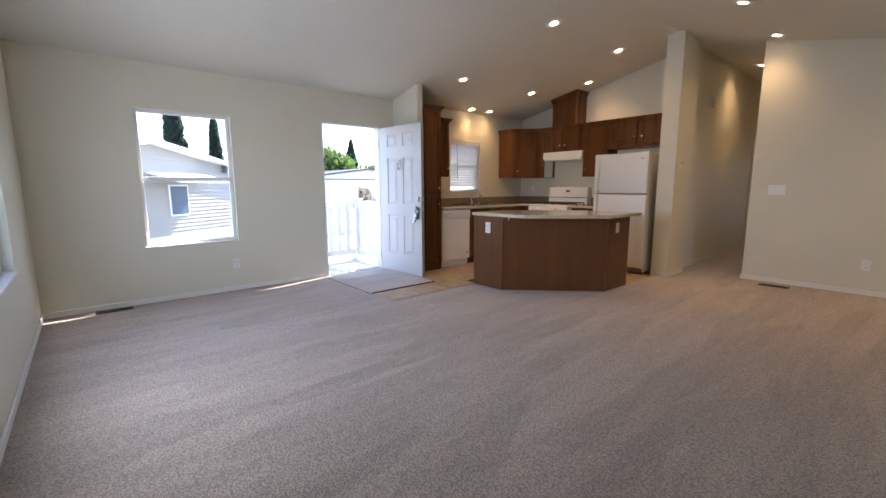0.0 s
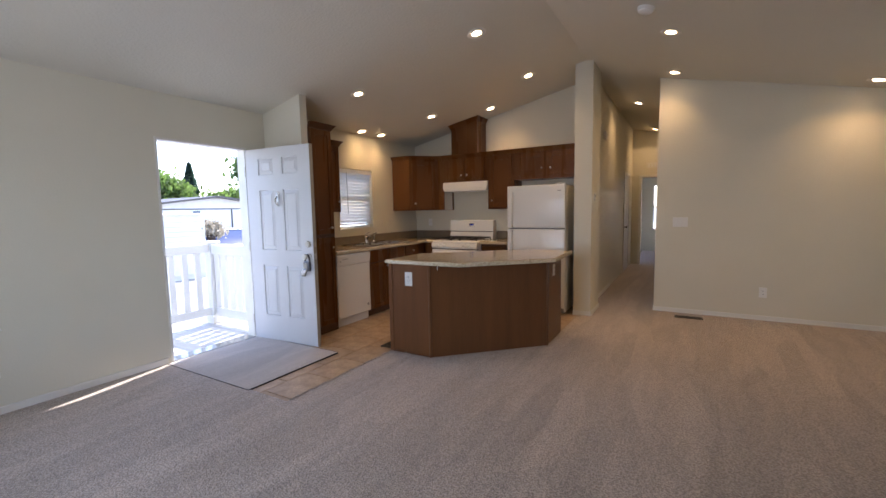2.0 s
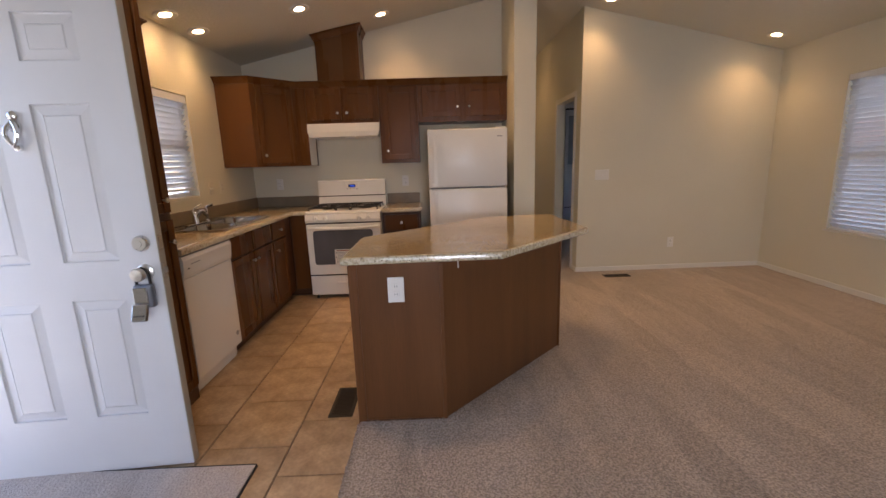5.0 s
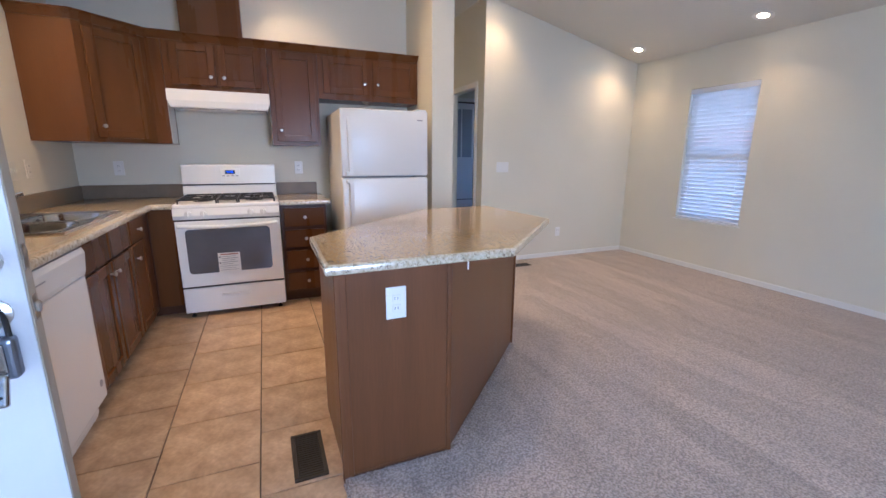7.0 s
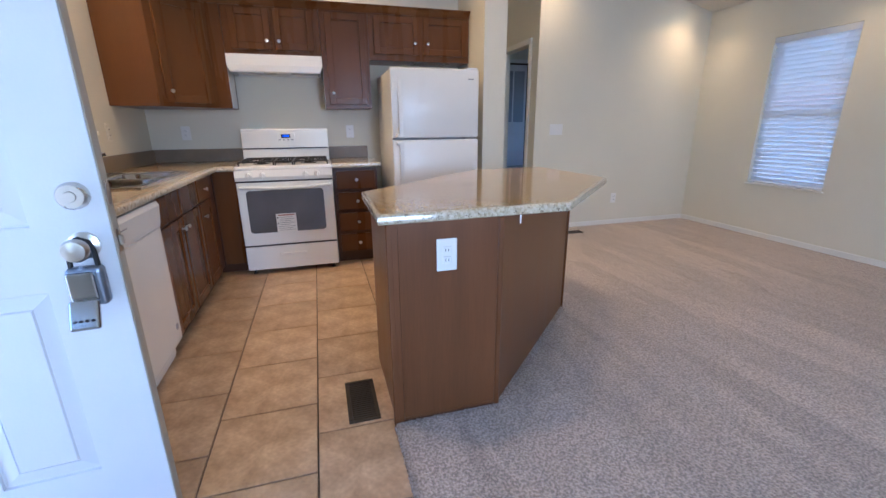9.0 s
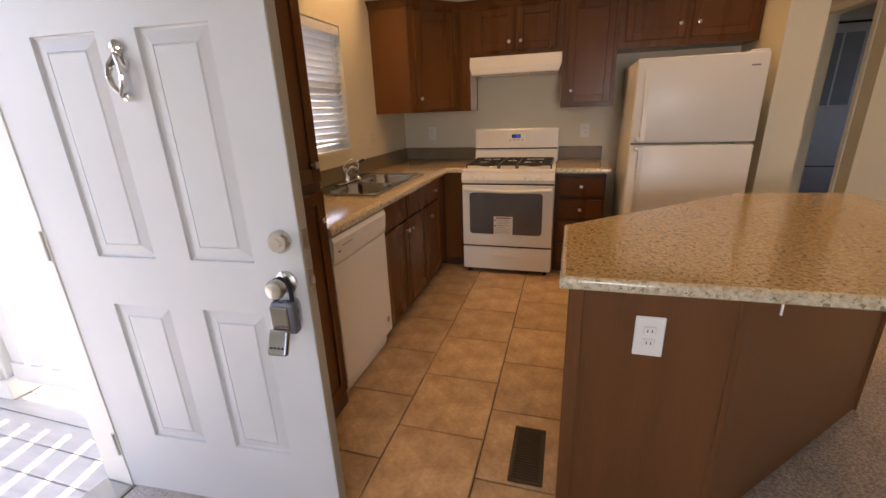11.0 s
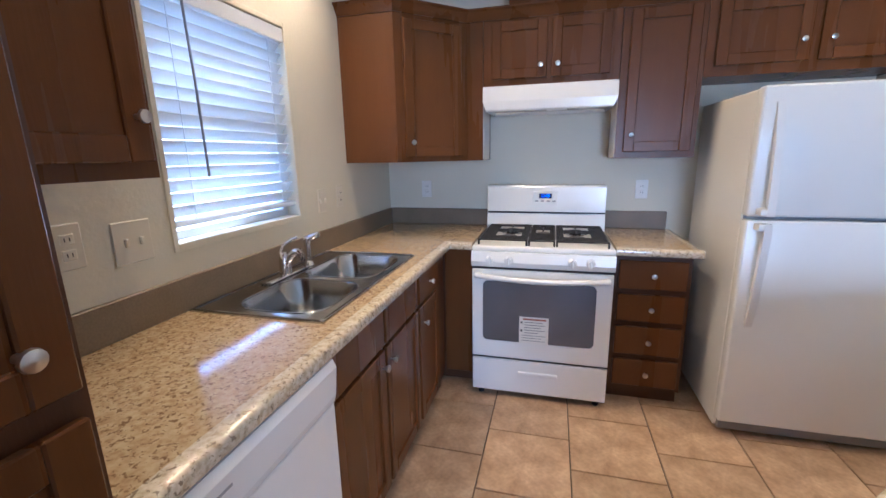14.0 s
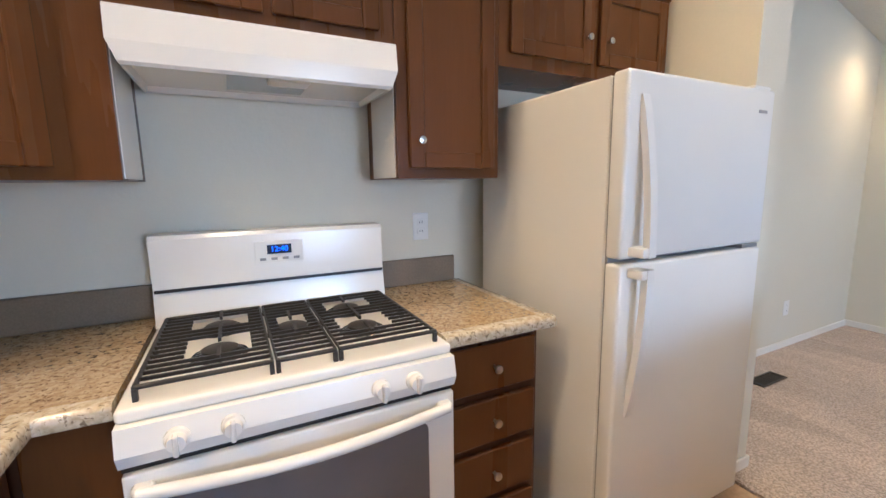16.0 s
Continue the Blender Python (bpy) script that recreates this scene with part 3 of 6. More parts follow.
# sink base
c = cabinet("sink_base_cabinet", "dark cherry sink base cabinet with two doors", (0.3, -1.6, 0))
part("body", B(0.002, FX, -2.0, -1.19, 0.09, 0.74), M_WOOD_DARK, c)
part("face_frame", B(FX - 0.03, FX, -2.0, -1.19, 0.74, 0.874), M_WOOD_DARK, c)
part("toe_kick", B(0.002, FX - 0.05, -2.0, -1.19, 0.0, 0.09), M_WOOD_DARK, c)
for a, b, ku in ((-1.985, -1.605, -1.635), (-1.585, -1.205, -1.555)):
    shaker(c, "drawer_front", "x", FX, a, b, 0.715, 0.865, M_WOOD, flat_front=True)
    shaker(c, "door", "x", FX, a, b, 0.105, 0.70, M_WOOD, (ku, 0.64))
# narrow drawer base
c = cabinet("drawer_base_cabinet", "narrow dark cherry base cabinet with drawer and door", (0.3, -1.0, 0))
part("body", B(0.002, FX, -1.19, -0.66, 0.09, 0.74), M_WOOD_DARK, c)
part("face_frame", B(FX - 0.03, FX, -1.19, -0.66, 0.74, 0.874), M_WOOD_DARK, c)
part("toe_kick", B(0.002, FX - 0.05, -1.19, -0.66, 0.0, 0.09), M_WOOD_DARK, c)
shaker(c, "drawer_front", "x", FX, -1.175, -0.85, 0.715, 0.865, M_WOOD, (-1.01, 0.79), flat_front=True)
shaker(c, "door", "x", FX, -1.175, -0.85, 0.105, 0.70, M_WOOD, (-1.12, 0.61))
# corner filler beside the range
c = cabinet("corner_base_cabinet", "dark cherry blind corner base cabinet", (0.35, -0.3, 0))
part("body", B(0.002, 0.748, -0.60, -0.002, 0.09, 0.874), M_WOOD_DARK, c)
part("toe_kick", B(0.002, 0.748, -0.56, -0.002, 0.0, 0.09), M_WOOD_DARK, c)
part("filler_panel", B(0.58, 0.748, -0.622, -0.60, 0.09, 0.874, bevel=0.002), M_WOOD, c)
# drawer stack
c = cabinet("drawer_cabinet", "dark cherry base cabinet with four drawers beside the range", (1.71, -0.3, 0))
part("body", B(1.524, 1.905, -0.60, -0.002, 0.09, 0.874), M_WOOD_DARK, c)
part("toe_kick", B(1.524, 1.905, -0.55, -0.002, 0.0, 0.09), M_WOOD_DARK, c)
for z0, z1 in ((0.685, 0.845), (0.50, 0.655), (0.305, 0.47), (0.115, 0.275)):
    shaker(c, "drawer_front", "y", -0.60, 1.55, 1.885, z0, z1, M_WOOD, (1.72, (z0 + z1) / 2), flat_front=True)

# countertops
def counter(name, polys, label):
    t = thing(name, (polys[0][0][0], polys[0][0][1], 0.875), label, "countertop")
    for pts in polys:
        part("top", prism(bmesh.new(), pts, 0.875, 0.915), M_GRANITE, t)
    return t


ct = thing("countertop", (0.3, -1.3, 0.875), "brown speckled granite-look laminate countertop around the sink", "countertop")
SINK = (0.06, 0.50, -1.86, -1.03)             # the cut-out
slab = grid_slab(bmesh.new(), (0.0, SINK[0], SINK[1], 0.58, 0.75), (-2.575, SINK[2], SINK[3], -0.62, 0.0), [(1, 1), (3, 0), (3, 1), (3, 2)], 0.875, 0.915)
part("top", slab, M_GRANITE, ct)
NOSE = [(0.0, 0.875), (0.036, 0.875), (0.043, 0.879), (0.045, 0.886), (0.045, 0.904), (0.042, 0.911), (0.035, 0.915), (0.0, 0.915)]
part("front_edge", extrude_profile(bmesh.new(), [(0.58 + a, z) for a, z in NOSE], "y", -2.575, -0.62), M_BAND, ct, "pale speckled laminate edge", True)
part("front_edge", extrude_profile(bmesh.new(), [(-0.62 - a, z) for a, z in NOSE], "x", 0.624, 0.75), M_BAND, ct, "pale speckled laminate edge", True)
bs = bmesh.new()
box(bs, 0.0, 0.019, -2.575, -0.019, 0.915, 1.03, bevel=0.003)
part("backsplash", bs, M_SPLASH, ct, "plain brown laminate upstand")
part("backsplash", B(0.0, 0.752, -0.019, 0.0, 0.915, 1.03, bevel=0.003), M_SPLASH, ct, "plain brown laminate upstand")
ct2 = counter("countertop", [[(1.522, -0.62), (1.89, -0.62), (1.89, -0.0), (1.522, -0.0)]], "small brown speckled laminate countertop beside the range")
part("front_edge", extrude_profile(bmesh.new(), [(-0.62 - a, z) for a, z in NOSE], "x", 1.522, 1.935), M_BAND, ct2, "pale speckled laminate edge", True)
part("side_edge", extrude_profile(bmesh.new(), [(1.89 + a, z) for a, z in NOSE], "y", -0.62, 0.0), M_BAND, ct2, "pale speckled laminate edge", True)
part("backsplash", B(1.522, 1.90, -0.019, 0.0, 0.915, 1.03, bevel=0.003), M_SPLASH, ct2, "plain brown laminate upstand")

# upper cabinets
UZ0, UZ1 = 1.373, 2.165


def crown(bm, pts, z, out=0.045, h=0.06):
    """A flared moulding along a line of plan points; the room lies on its left-hand side outwards."""
    rings = []
    n = len(pts)
    for i, (x, y) in enumerate(pts):
        a, b = Vector(pts[max(i - 1, 0)]), Vector(pts[min(i + 1, n - 1)])
        p = Vector((x, y))
        nrm = Vector((0, 0))
        for u, v in ((a, p), (p, b)):
            d = v - u
            if d.length > 1e-6:
                d.normalize()
                nrm += Vector((d.y, -d.x))
        nrm.normalize()
        k = 1.0
        if 0 < i < n - 1:
            d = (p - a).normalized()
            k = 1 / max(0.5, nrm.dot(Vector((d.y, -d.x))))
        prof = ((0, 0), (0.006, 0), (0.014, 0.016), (out - 0.012, h - 0.016), (out, h - 0.008), (out, h), (0, h))
        rings.append([bm.verts.new((x + nrm.x * o * k, y + nrm.y * o * k, z + q)) for o, q in prof])
    m = len(rings[0])
    for r0, r1 in zip(rings, rings[1:]):
        for k in range(m):
            bm.faces.new((r0[k], r1[k], r1[(k + 1) % m], r0[(k + 1) % m]))
    bm.faces.new(rings[0]), bm.faces.new(rings[-1])
    return bm


UF = -0.325
c = cabinet("corner_wall_cabinet", "dark cherry diagonal corner wall cabinet", (0.3, -0.3, UZ0))
CORNER = [(0.0, -0.66), (0.325, -0.66), (0.66, UF), (0.757, UF), (0.757, 0.0), (0.0, 0.0)]
part("body", prism(bmesh.new(), CORNER, UZ0, UZ1), M_WOOD, c)
# diagonal door
dv = Vector((0.66 - 0.325, UF + 0.66, 0))
D = Matrix.Translation((0.325, -0.66, 0)) @ Matrix.Rotation(math.atan2(dv.y, dv.x), 4, "Z")
dw = dv.length
dm = box(bmesh.new(), 0.05, dw - 0.05, -0.012, 0.0, UZ0 + 0.03, UZ1 - 0.03, bevel=0.002)
bmesh.ops.transform(dm, matrix=D, verts=dm.verts[:])
dd = part("door", dm, M_WOOD, c)
for nm, a, b, cc, d in (("stile", 0.05, 0.105, UZ0 + 0.03, UZ1 - 0.03), ("stile", dw - 0.105, dw - 0.05, UZ0 + 0.03, UZ1 - 0.03), ("rail", 0.105, dw - 0.105, UZ0 + 0.03, UZ0 + 0.085), ("rail", 0.105, dw - 0.105, UZ1 - 0.085, UZ1 - 0.03)):
    pm = box(bmesh.new(), a, b, -0.021, -0.003, cc, d, bevel=0.003)
    bmesh.ops.transform(pm, matrix=D, verts=pm.verts[:])
    piece = new(nm, mesh_of(nm, pm, M_WOOD))
    piece.parent = dd
kb = turned(bmesh.new(), [(0.006, -0.001), (0.0055, 0.012), (0.011, 0.017), (0.0145, 0.022), (0.0135, 0.028), (0.0005, 0.031)], (0.085, -0.021, UZ0 + 0.11), "-y", 14)
bmesh.ops.transform(kb, matrix=D, verts=kb.verts[:])
k = new("handle", mesh_of("handle", kb, M_NICKEL, True))
k.parent = dd
tagged(k, "small brushed nickel knob")
part("side_panel", B(0.757, 0.7595, UF + 0.02, -0.06, UZ0 + 0.004, 1.80), M_WHITE, c, "white unfinished side panel")

c = cabinet("hood_wall_cabinet", "dark cherry two-door wall cabinet over the range hood", (1.14, -0.16, 1.80))
part("body", B(0.76, 1.517, UF, 0.0, 1.80, UZ1), M_WOOD, c)
shaker(c, "door", "y", UF, 0.81, 1.125, 1.835, 2.145, M_WOOD, (1.09, 1.90))
shaker(c, "door", "y", UF, 1.15, 1.465, 1.835, 2.145, M_WOOD, (1.185, 1.90))
c = cabinet("single_wall_cabinet", "dark cherry single-door wall cabinet", (1.72, -0.16, UZ0))
part("body", B(1.52, 1.928, UF, 0.0, UZ0, UZ1), M_WOOD, c)
shaker(c, "door", "y", UF, 1.56, 1.90, UZ0 + 0.035, 2.145, M_WOOD, (1.595, 1.50))
part("side_panel", B(1.5165, 1.5195, UF + 0.02, -0.06, UZ0 + 0.004, 1.80), M_WHITE, c, "white unfinished side panel")
c = cabinet("fridge_wall_cabinet", "dark cherry two-door wall cabinet above the fridge", (2.4, -0.16, 1.78))
part("body", B(1.93, 2.868, UF, 0.0, 1.785, UZ1), M_WOOD, c)
shaker(c, "door", "y", UF, 1.975, 2.385, 1.835, 2.145, M_WOOD, (2.345, 1.93))
shaker(c, "door", "y", UF, 2.425, 2.84, 1.835, 2.145, M_WOOD, (2.465, 1.93))
cr = crown(bmesh.new(), [(0.0, -0.66), (0.325, -0.66), (0.66, UF), (2.868, UF)], UZ1 - 0.005)
structure("crown_trim", cr, M_WOOD, "dark cherry crown moulding along the wall cabinets", "trim")

# vent chase above the hood cabinet
c = thing("vent_chase", (1.12, -0.15, UZ1), "dark cherry boxed vent chase up to the ceiling", "vent chase")
vc = bmesh.new()
x0, x1 = 0.905, 1.345
vs = [vc.verts.new(p) for p in ((x0, UF, UZ1), (x1, UF, UZ1), (x1, 0, UZ1), (x0, 0, UZ1), (x0, UF, ceil_z(x0) - 0.02), (x1, UF, ceil_z(x1) - 0.02), (x1, 0, ceil_z(x1) - 0.02), (x0, 0, ceil_z(x0) - 0.02))]
for q in ((0, 3, 2, 1), (4, 5, 6, 7), (0, 1, 5, 4), (1, 2, 6, 5), (2, 3, 7, 6), (3, 0, 4, 7)):
    vc.faces.new([vs[k] for k in q])
part("body", vc, M_WOOD, c)
cm = crown(bmesh.new(), [(x0, 0.0), (x0, UF), (x1, UF), (x1, 0.0)], 0.0, 0.04, 0.065)
for v in cm.verts:
    v.co.z += ceil_z(max(x0, min(x1, v.co.x))) - 0.068
part("crown", cm, M_WOOD, c)

# pantry and the wall cabinet beside it
c = cabinet("pantry_cabinet", "tall narrow dark cherry pantry cabinet", (0.3, -2.74, 0))
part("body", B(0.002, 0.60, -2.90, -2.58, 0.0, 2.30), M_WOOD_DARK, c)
shaker(c, "door", "x", 0.60, -2.885, -2.595, 1.13, 2.27, M_WOOD, (-2.652, 1.20))
shaker(c, "door", "x", 0.60, -2.885, -2.595, 0.10, 1.09, M_WOOD, (-2.652, 0.975))
part("crown", crown(bmesh.new(), [(0.60, -2.901), (0.60, -2.578), (0.33, -2.578)], 2.28), M_WOOD_DARK, c)
c = cabinet("sink_wall_cabinet", "dark cherry wall cabinet next to the pantry", (0.16, -2.38, UZ0))
part("body", B(0.002, 0.325, -2.58, -2.18, UZ0, 2.20), M_WOOD, c)
shaker(c, "door", "x", 0.325, -2.545, -2.20, UZ0 + 0.035, 2.165, M_WOOD, (-2.23, 1.50))
part("crown", crown(bmesh.new(), [(0.325, -2.575), (0.325, -2.18), (0.0, -2.18)], 2.185), M_WOOD, c)

# ---- island ----
c = thing("kitchen_island", (2.3, -2.2, 0), "angled brown wood kitchen island with an overhanging speckled top", "island")
IS = [(1.635, -2.91), (2.085, -2.91), (2.93, -2.08), (2.93, -1.56), (2.45, -1.56), (1.635, -2.37)]
part("body", prism(bmesh.new(), IS, 0.0, 0.872), M_ISLAND, c)
for (xa, ya), r in ((IS[0], 0.012), (IS[1], 0.012), (IS[2], 0.012)):
    pb = bmesh.new()
    box(pb, xa - r, xa + r, ya - r * 0.6, ya + r, 0.0, 0.87, bevel=0.004)
    part("corner_trim", pb, M_ISLAND, c)
part("base_trim", B(1.628, 2.085, -2.916, -2.91, 0.0, 0.02), M_WOOD_DARK, c)
IT = [(1.595, -2.93), (2.39, -2.915), (3.06, -2.26), (3.03, -1.475), (2.47, -1.545), (1.60, -2.335)]


def inset_plan(pts, d):
    """The plan polygon, counter-clockwise, drawn in by d on every side."""
    out = []
    for i, p in enumerate(pts):
        a, b, c_ = Vector(pts[i - 1]), Vector(p), Vector(pts[(i + 1) % len(pts)])
        u, v = (b - a).normalized(), (c_ - b).normalized()
        n1, n2 = Vector((-u.y, u.x)), Vector((-v.y, v.x))
        m = (n1 + n2).normalized()
        out.append(tuple(b + m * (d / max(0.3, m.dot(n1)))))
    return out


def edge_band(pts, d, z0, z1):
    """A bevelled band of width d round a plan polygon."""
    bm = bmesh.new()
    rings = [[bm.verts.new((x, y, z)) for x, y in inset_plan(pts, o)] for o, z in ((d, z0), (0.004, z0), (0.0, z0 + 0.004), (0.0, z1 - 0.011), (0.003, z1 - 0.004), (0.009, z1 - 0.0005), (d, z1))]
    n = len(pts)
    for p, q in zip(rings, rings[1:]):
        for i in range(n):
            bm.faces.new((p[i], p[(i + 1) % n], q[(i + 1) % n], q[i]))
    return bm


part("top", prism(bmesh.new(), inset_plan(IT, 0.016), 0.872, 0.91), M_GRANITE, c, "speckled granite-look laminate top")
part("edge_band", edge_band(IT, 0.016, 0.872, 0.91), M_BAND, c, "pale speckled laminate edge", True)
part("corner_stile", B(1.632, 1.668, -2.9165, -2.906, 0.004, 0.872, bevel=0.003), M_ISLAND, c)
part("base_strip", B(1.668, 2.080, -2.914, -2.906, 0.012, 0.030, bevel=0.002), M_ISLAND, c)
part("clip", B(2.168, 2.173, -2.9065, -2.9025, 0.835, 0.872), M_PLASTIC, c, "small white clip under the top")


def plate(name, at, axis, w, h, kind, label, mat=None):
    """A wall plate at a place, facing -y ('-y'), +x ('x') or -x ('-x'); kind outlet or switch."""
    t = thing(name, at, label, "outlet" if kind == "outlet" else "switch")
    mat = mat or M_PLASTIC
    R = {"-y": 0.0, "x": math.pi / 2, "-x": -math.pi / 2}[axis]
    M = Matrix.Translation(at) @ Matrix.Rotation(R, 4, "Z")

    def p(nm, bm, mt, lab=""):
        bmesh.ops.transform(bm, matrix=M, verts=bm.verts[:])
        return part(nm, bm, mt, t, lab)
    p("cover_plate", box(bmesh.new(), -w / 2, w / 2, -0.006, 0.0, -h / 2, h / 2, bevel=0.003), mat)
    if kind == "outlet":
        for dz in (-0.02, 0.02):
            p("socket", box(bmesh.new(), -0.017, 0.017, -0.0085, -0.004, dz - 0.014, dz + 0.014, bevel=0.002), mat)
            s = bmesh.new()
            for dx in (-0.006, 0.006):
                box(s, dx - 0.0012, dx + 0.0012, -0.0092, -0.008, dz - 0.005, dz + 0.005)
            p("slot", s, M_BLACK)
    else:
        n = max(1, round(w / 0.05) - 0)
        for i in range(n):
            cx = (i - (n - 1) / 2) * 0.046
            p("toggle", box(bmesh.new(), cx - 0.006, cx + 0.006, -0.014, -0.004, -0.012, 0.012, bevel=0.003), mat)
    return t


plate("wall_outlet", (1.857, -2.91, 0.735), "-y", 0.082, 0.13, "outlet", "white duplex outlet on the island end")
plate("wall_outlet", (2.93, -1.86, 0.74), "x", 0.075, 0.12, "outlet", "white duplex outlet on the island side")
plate("light_switch", (4.025, YS, 1.165), "-y", 0.165, 0.118, "switch", "white triple light switch on the wall")
plate("wall_outlet", (4.89, YS, 0.34), "-y", 0.075, 0.12, "outlet", "white wall outlet near the floor")
plate("wall_outlet", (0.0, -5.26, 0.33), "x", 0.075, 0.12, "outlet", "white wall outlet near the floor")
plate("wall_outlet", (0.29, 0.0, 1.17), "-y", 0.075, 0.12, "outlet", "white wall outlet above the countertop")
plate("wall_outlet", (1.74, 0.0, 1.17), "-y", 0.075, 0.12, "outlet", "white wall outlet above the countertop")
plate("light_switch", (0.0, -2.02, 1.18), "x", 0.118, 0.125, "switch", "cream double switch plate beside the sink window", M_ALMOND)
plate("wall_outlet", (0.0, -2.19, 1.20), "x", 0.075, 0.12, "outlet", "cream wall outlet under the wall cabinet", M_ALMOND)
plate("light_switch", (0.0, -0.97, 1.185), "x", 0.078, 0.12, "switch", "cream switch plate beside the sink window", M_ALMOND)
plate("wall_outlet", (0.0, -0.775, 1.19), "x", 0.075, 0.12, "outlet", "cream wall outlet above the countertop", M_ALMOND)

# ---- range ----
c = thing("gas_range", (1.137, -0.38, 0), "white free-standing gas range with black grates", "range")
SX0, SX1 = 0.760, 1.515
part("body", B(SX0, SX1, -0.655, -0.03, 0.03, 0.885, bevel=0.004), M_WHITE, c)
part("cooktop", B(SX0 - 0.001, SX1 + 0.001, -0.708, -0.05, 0.885, 0.915, bevel=0.010, seg=3), M_WHITE, c, smooth=True)
bg = extrude_profile(bmesh.new(), [(-0.155, 0.913), (-0.135, 1.02), (-0.130, 1.19), (-0.122, 1.203), (-0.04, 1.203), (-0.03, 1.19), (-0.03, 0.913)], "x", SX0, SX1)
part("backguard", bg, M_WHITE, c)
part("backguard_gap", B(SX0 + 0.004, SX1 - 0.004, -0.141, -0.125, 1.022, 1.032), M_BLACK, c, "dark gap in the backguard")
part("control_pad", B(1.06, 1.22, -0.1335, -0.128, 1.085, 1.165, bevel=0.002), M_PLASTIC, c)
part("display", B(1.10, 1.18, -0.136, -0.130, 1.120, 1.152), M_DISPLAY, c, "small dark clock display")
txt = bpy.data.curves.new("clock_digits", "FONT")
txt.body, txt.size, txt.extrude, txt.align_x, txt.align_y = "12:40", 0.026, 0.0004, "CENTER", "CENTER"
tob = bpy.data.objects.new("clock_digits", txt)
scene.collection.objects.link(tob)
bpy.context.view_layer.update()
tme = bpy.data.meshes.new_from_object(tob.evaluated_get(bpy.context.evaluated_depsgraph_get()))
bpy.data.objects.remove(tob)
tme.transform(pose(1.14, -0.1366, 1.136, 90, 0, 0))
tme.materials.clear()
tme.materials.append(M_DIGIT)
dg = new("clock_digits", tme)
dg.parent = c
dg.matrix_parent_inverse = Matrix.Translation(c["base"]).inverted()
tagged(dg, "glowing blue digits")
for i in range(4):
    part("button", B(1.075 + i * 0.037, 1.095 + i * 0.037, -0.1345, -0.130, 1.098, 1.107), M_GREY, c)
fp = extrude_profile(bmesh.new(), [(-0.655, 0.80), (-0.722, 0.80), (-0.736, 0.83), (-0.724, 0.885), (-0.655, 0.885)], "x", SX0, SX1)
part("control_panel", fp, M_WHITE, c)
for kx in (0.865, 0.968, 1.300, 1.392):
    kb = turned(bmesh.new(), [(0.024, 0.0), (0.024, 0.010), (0.019, 0.014), (0.017, 0.030), (0.0005, 0.032)], (kx, -0.73, 0.845), "-y", 18)
    kn = part("knob", kb, M_WHITE, c, smooth=True)
    g = new("grip", mesh_of("grip", box(bmesh.new(), kx - 0.005, kx + 0.005, -0.772, -0.754, 0.822, 0.868, bevel=0.003), M_WHITE))
    g.parent = kn
part("gap", B(SX0 + 0.003, SX1 - 0.003, -0.714, -0.66, 0.786, 0.80), M_BLACK, c, "black gap under the control panel")
od = part("oven_door", B(SX0 + 0.004, SX1 - 0.004, -0.729, -0.657, 0.262, 0.786, bevel=0.006, seg=2), M_WHITE, c)
part("window", extrude_profile(bmesh.new(), rounded(0.826, 1.43, 0.368, 0.722, 0.028), "y", -0.7315, -0.724), M_OVEN_GLASS, c, "dark oven window")
hb = bmesh.new()
tube(hb, [(SX0 + 0.03 + (SX1 - SX0 - 0.06) * i / 12, -0.746 - 0.028 * math.sin(math.pi * i / 12), 0.752 - 0.010 * math.sin(math.pi * i / 12)) for i in range(13)], 0.015, 10)
for hx in (SX0 + 0.04, SX1 - 0.04):
    box(hb, hx - 0.02, hx + 0.02, -0.752, -0.724, 0.737, 0.767, bevel=0.006)
part("oven_handle", hb, M_WHITE, c, smooth=True)
part("gap", B(SX0 + 0.003, SX1 - 0.003, -0.714, -0.657, 0.248, 0.262), M_BLACK, c, "black gap above the drawer")
part("storage_drawer", B(SX0 + 0.004, SX1 - 0.004, -0.724, -0.657, 0.045, 0.248, bevel=0.006, seg=2), M_WHITE, c)
part("drawer_pull", B(1.03, 1.25, -0.733, -0.723, 0.165, 0.185, bevel=0.004), M_PLASTIC, c)
for fx in (SX0 + 0.05, SX1 - 0.05):
    for fy in (-0.675, -0.10):
        part("foot", turned(bmesh.new(), [(0.018, 0.0), (0.018, 0.012), (0.010, 0.014), (0.010, 0.045)], (fx, fy, 0.0), "z", 12), M_BLACK, c)
pl = part("energy_label", B(1.032, 1.192, -0.7335, -0.7318, 0.366, 0.524), M_PAPER, c, "white paper label on the oven window")
for i, (x, w, h) in enumerate(((1.052, 0.125, 0.009), (1.060, 0.10, 0.004), (1.060, 0.112, 0.004), (1.060, 0.09, 0.004), (1.060, 0.112, 0.004), (1.060, 0.075, 0.004), (1.045, 0.13, 0.003), (1.045, 0.11, 0.003), (1.045, 0.13, 0.003))):
    z = 0.506 - i * 0.0155
    q = new("print", mesh_of("print", B(x, x + w, -0.7343, -0.7333, z, z + h), M_RED if i == 0 else M_INK))
    q.parent = pl
for mz in (0.484, 0.436):
    q = new("mark", mesh_of("mark", B(1.040, 1.050, -0.7343, -0.7333, mz, mz + 0.012), M_BLACK))
    q.parent = pl
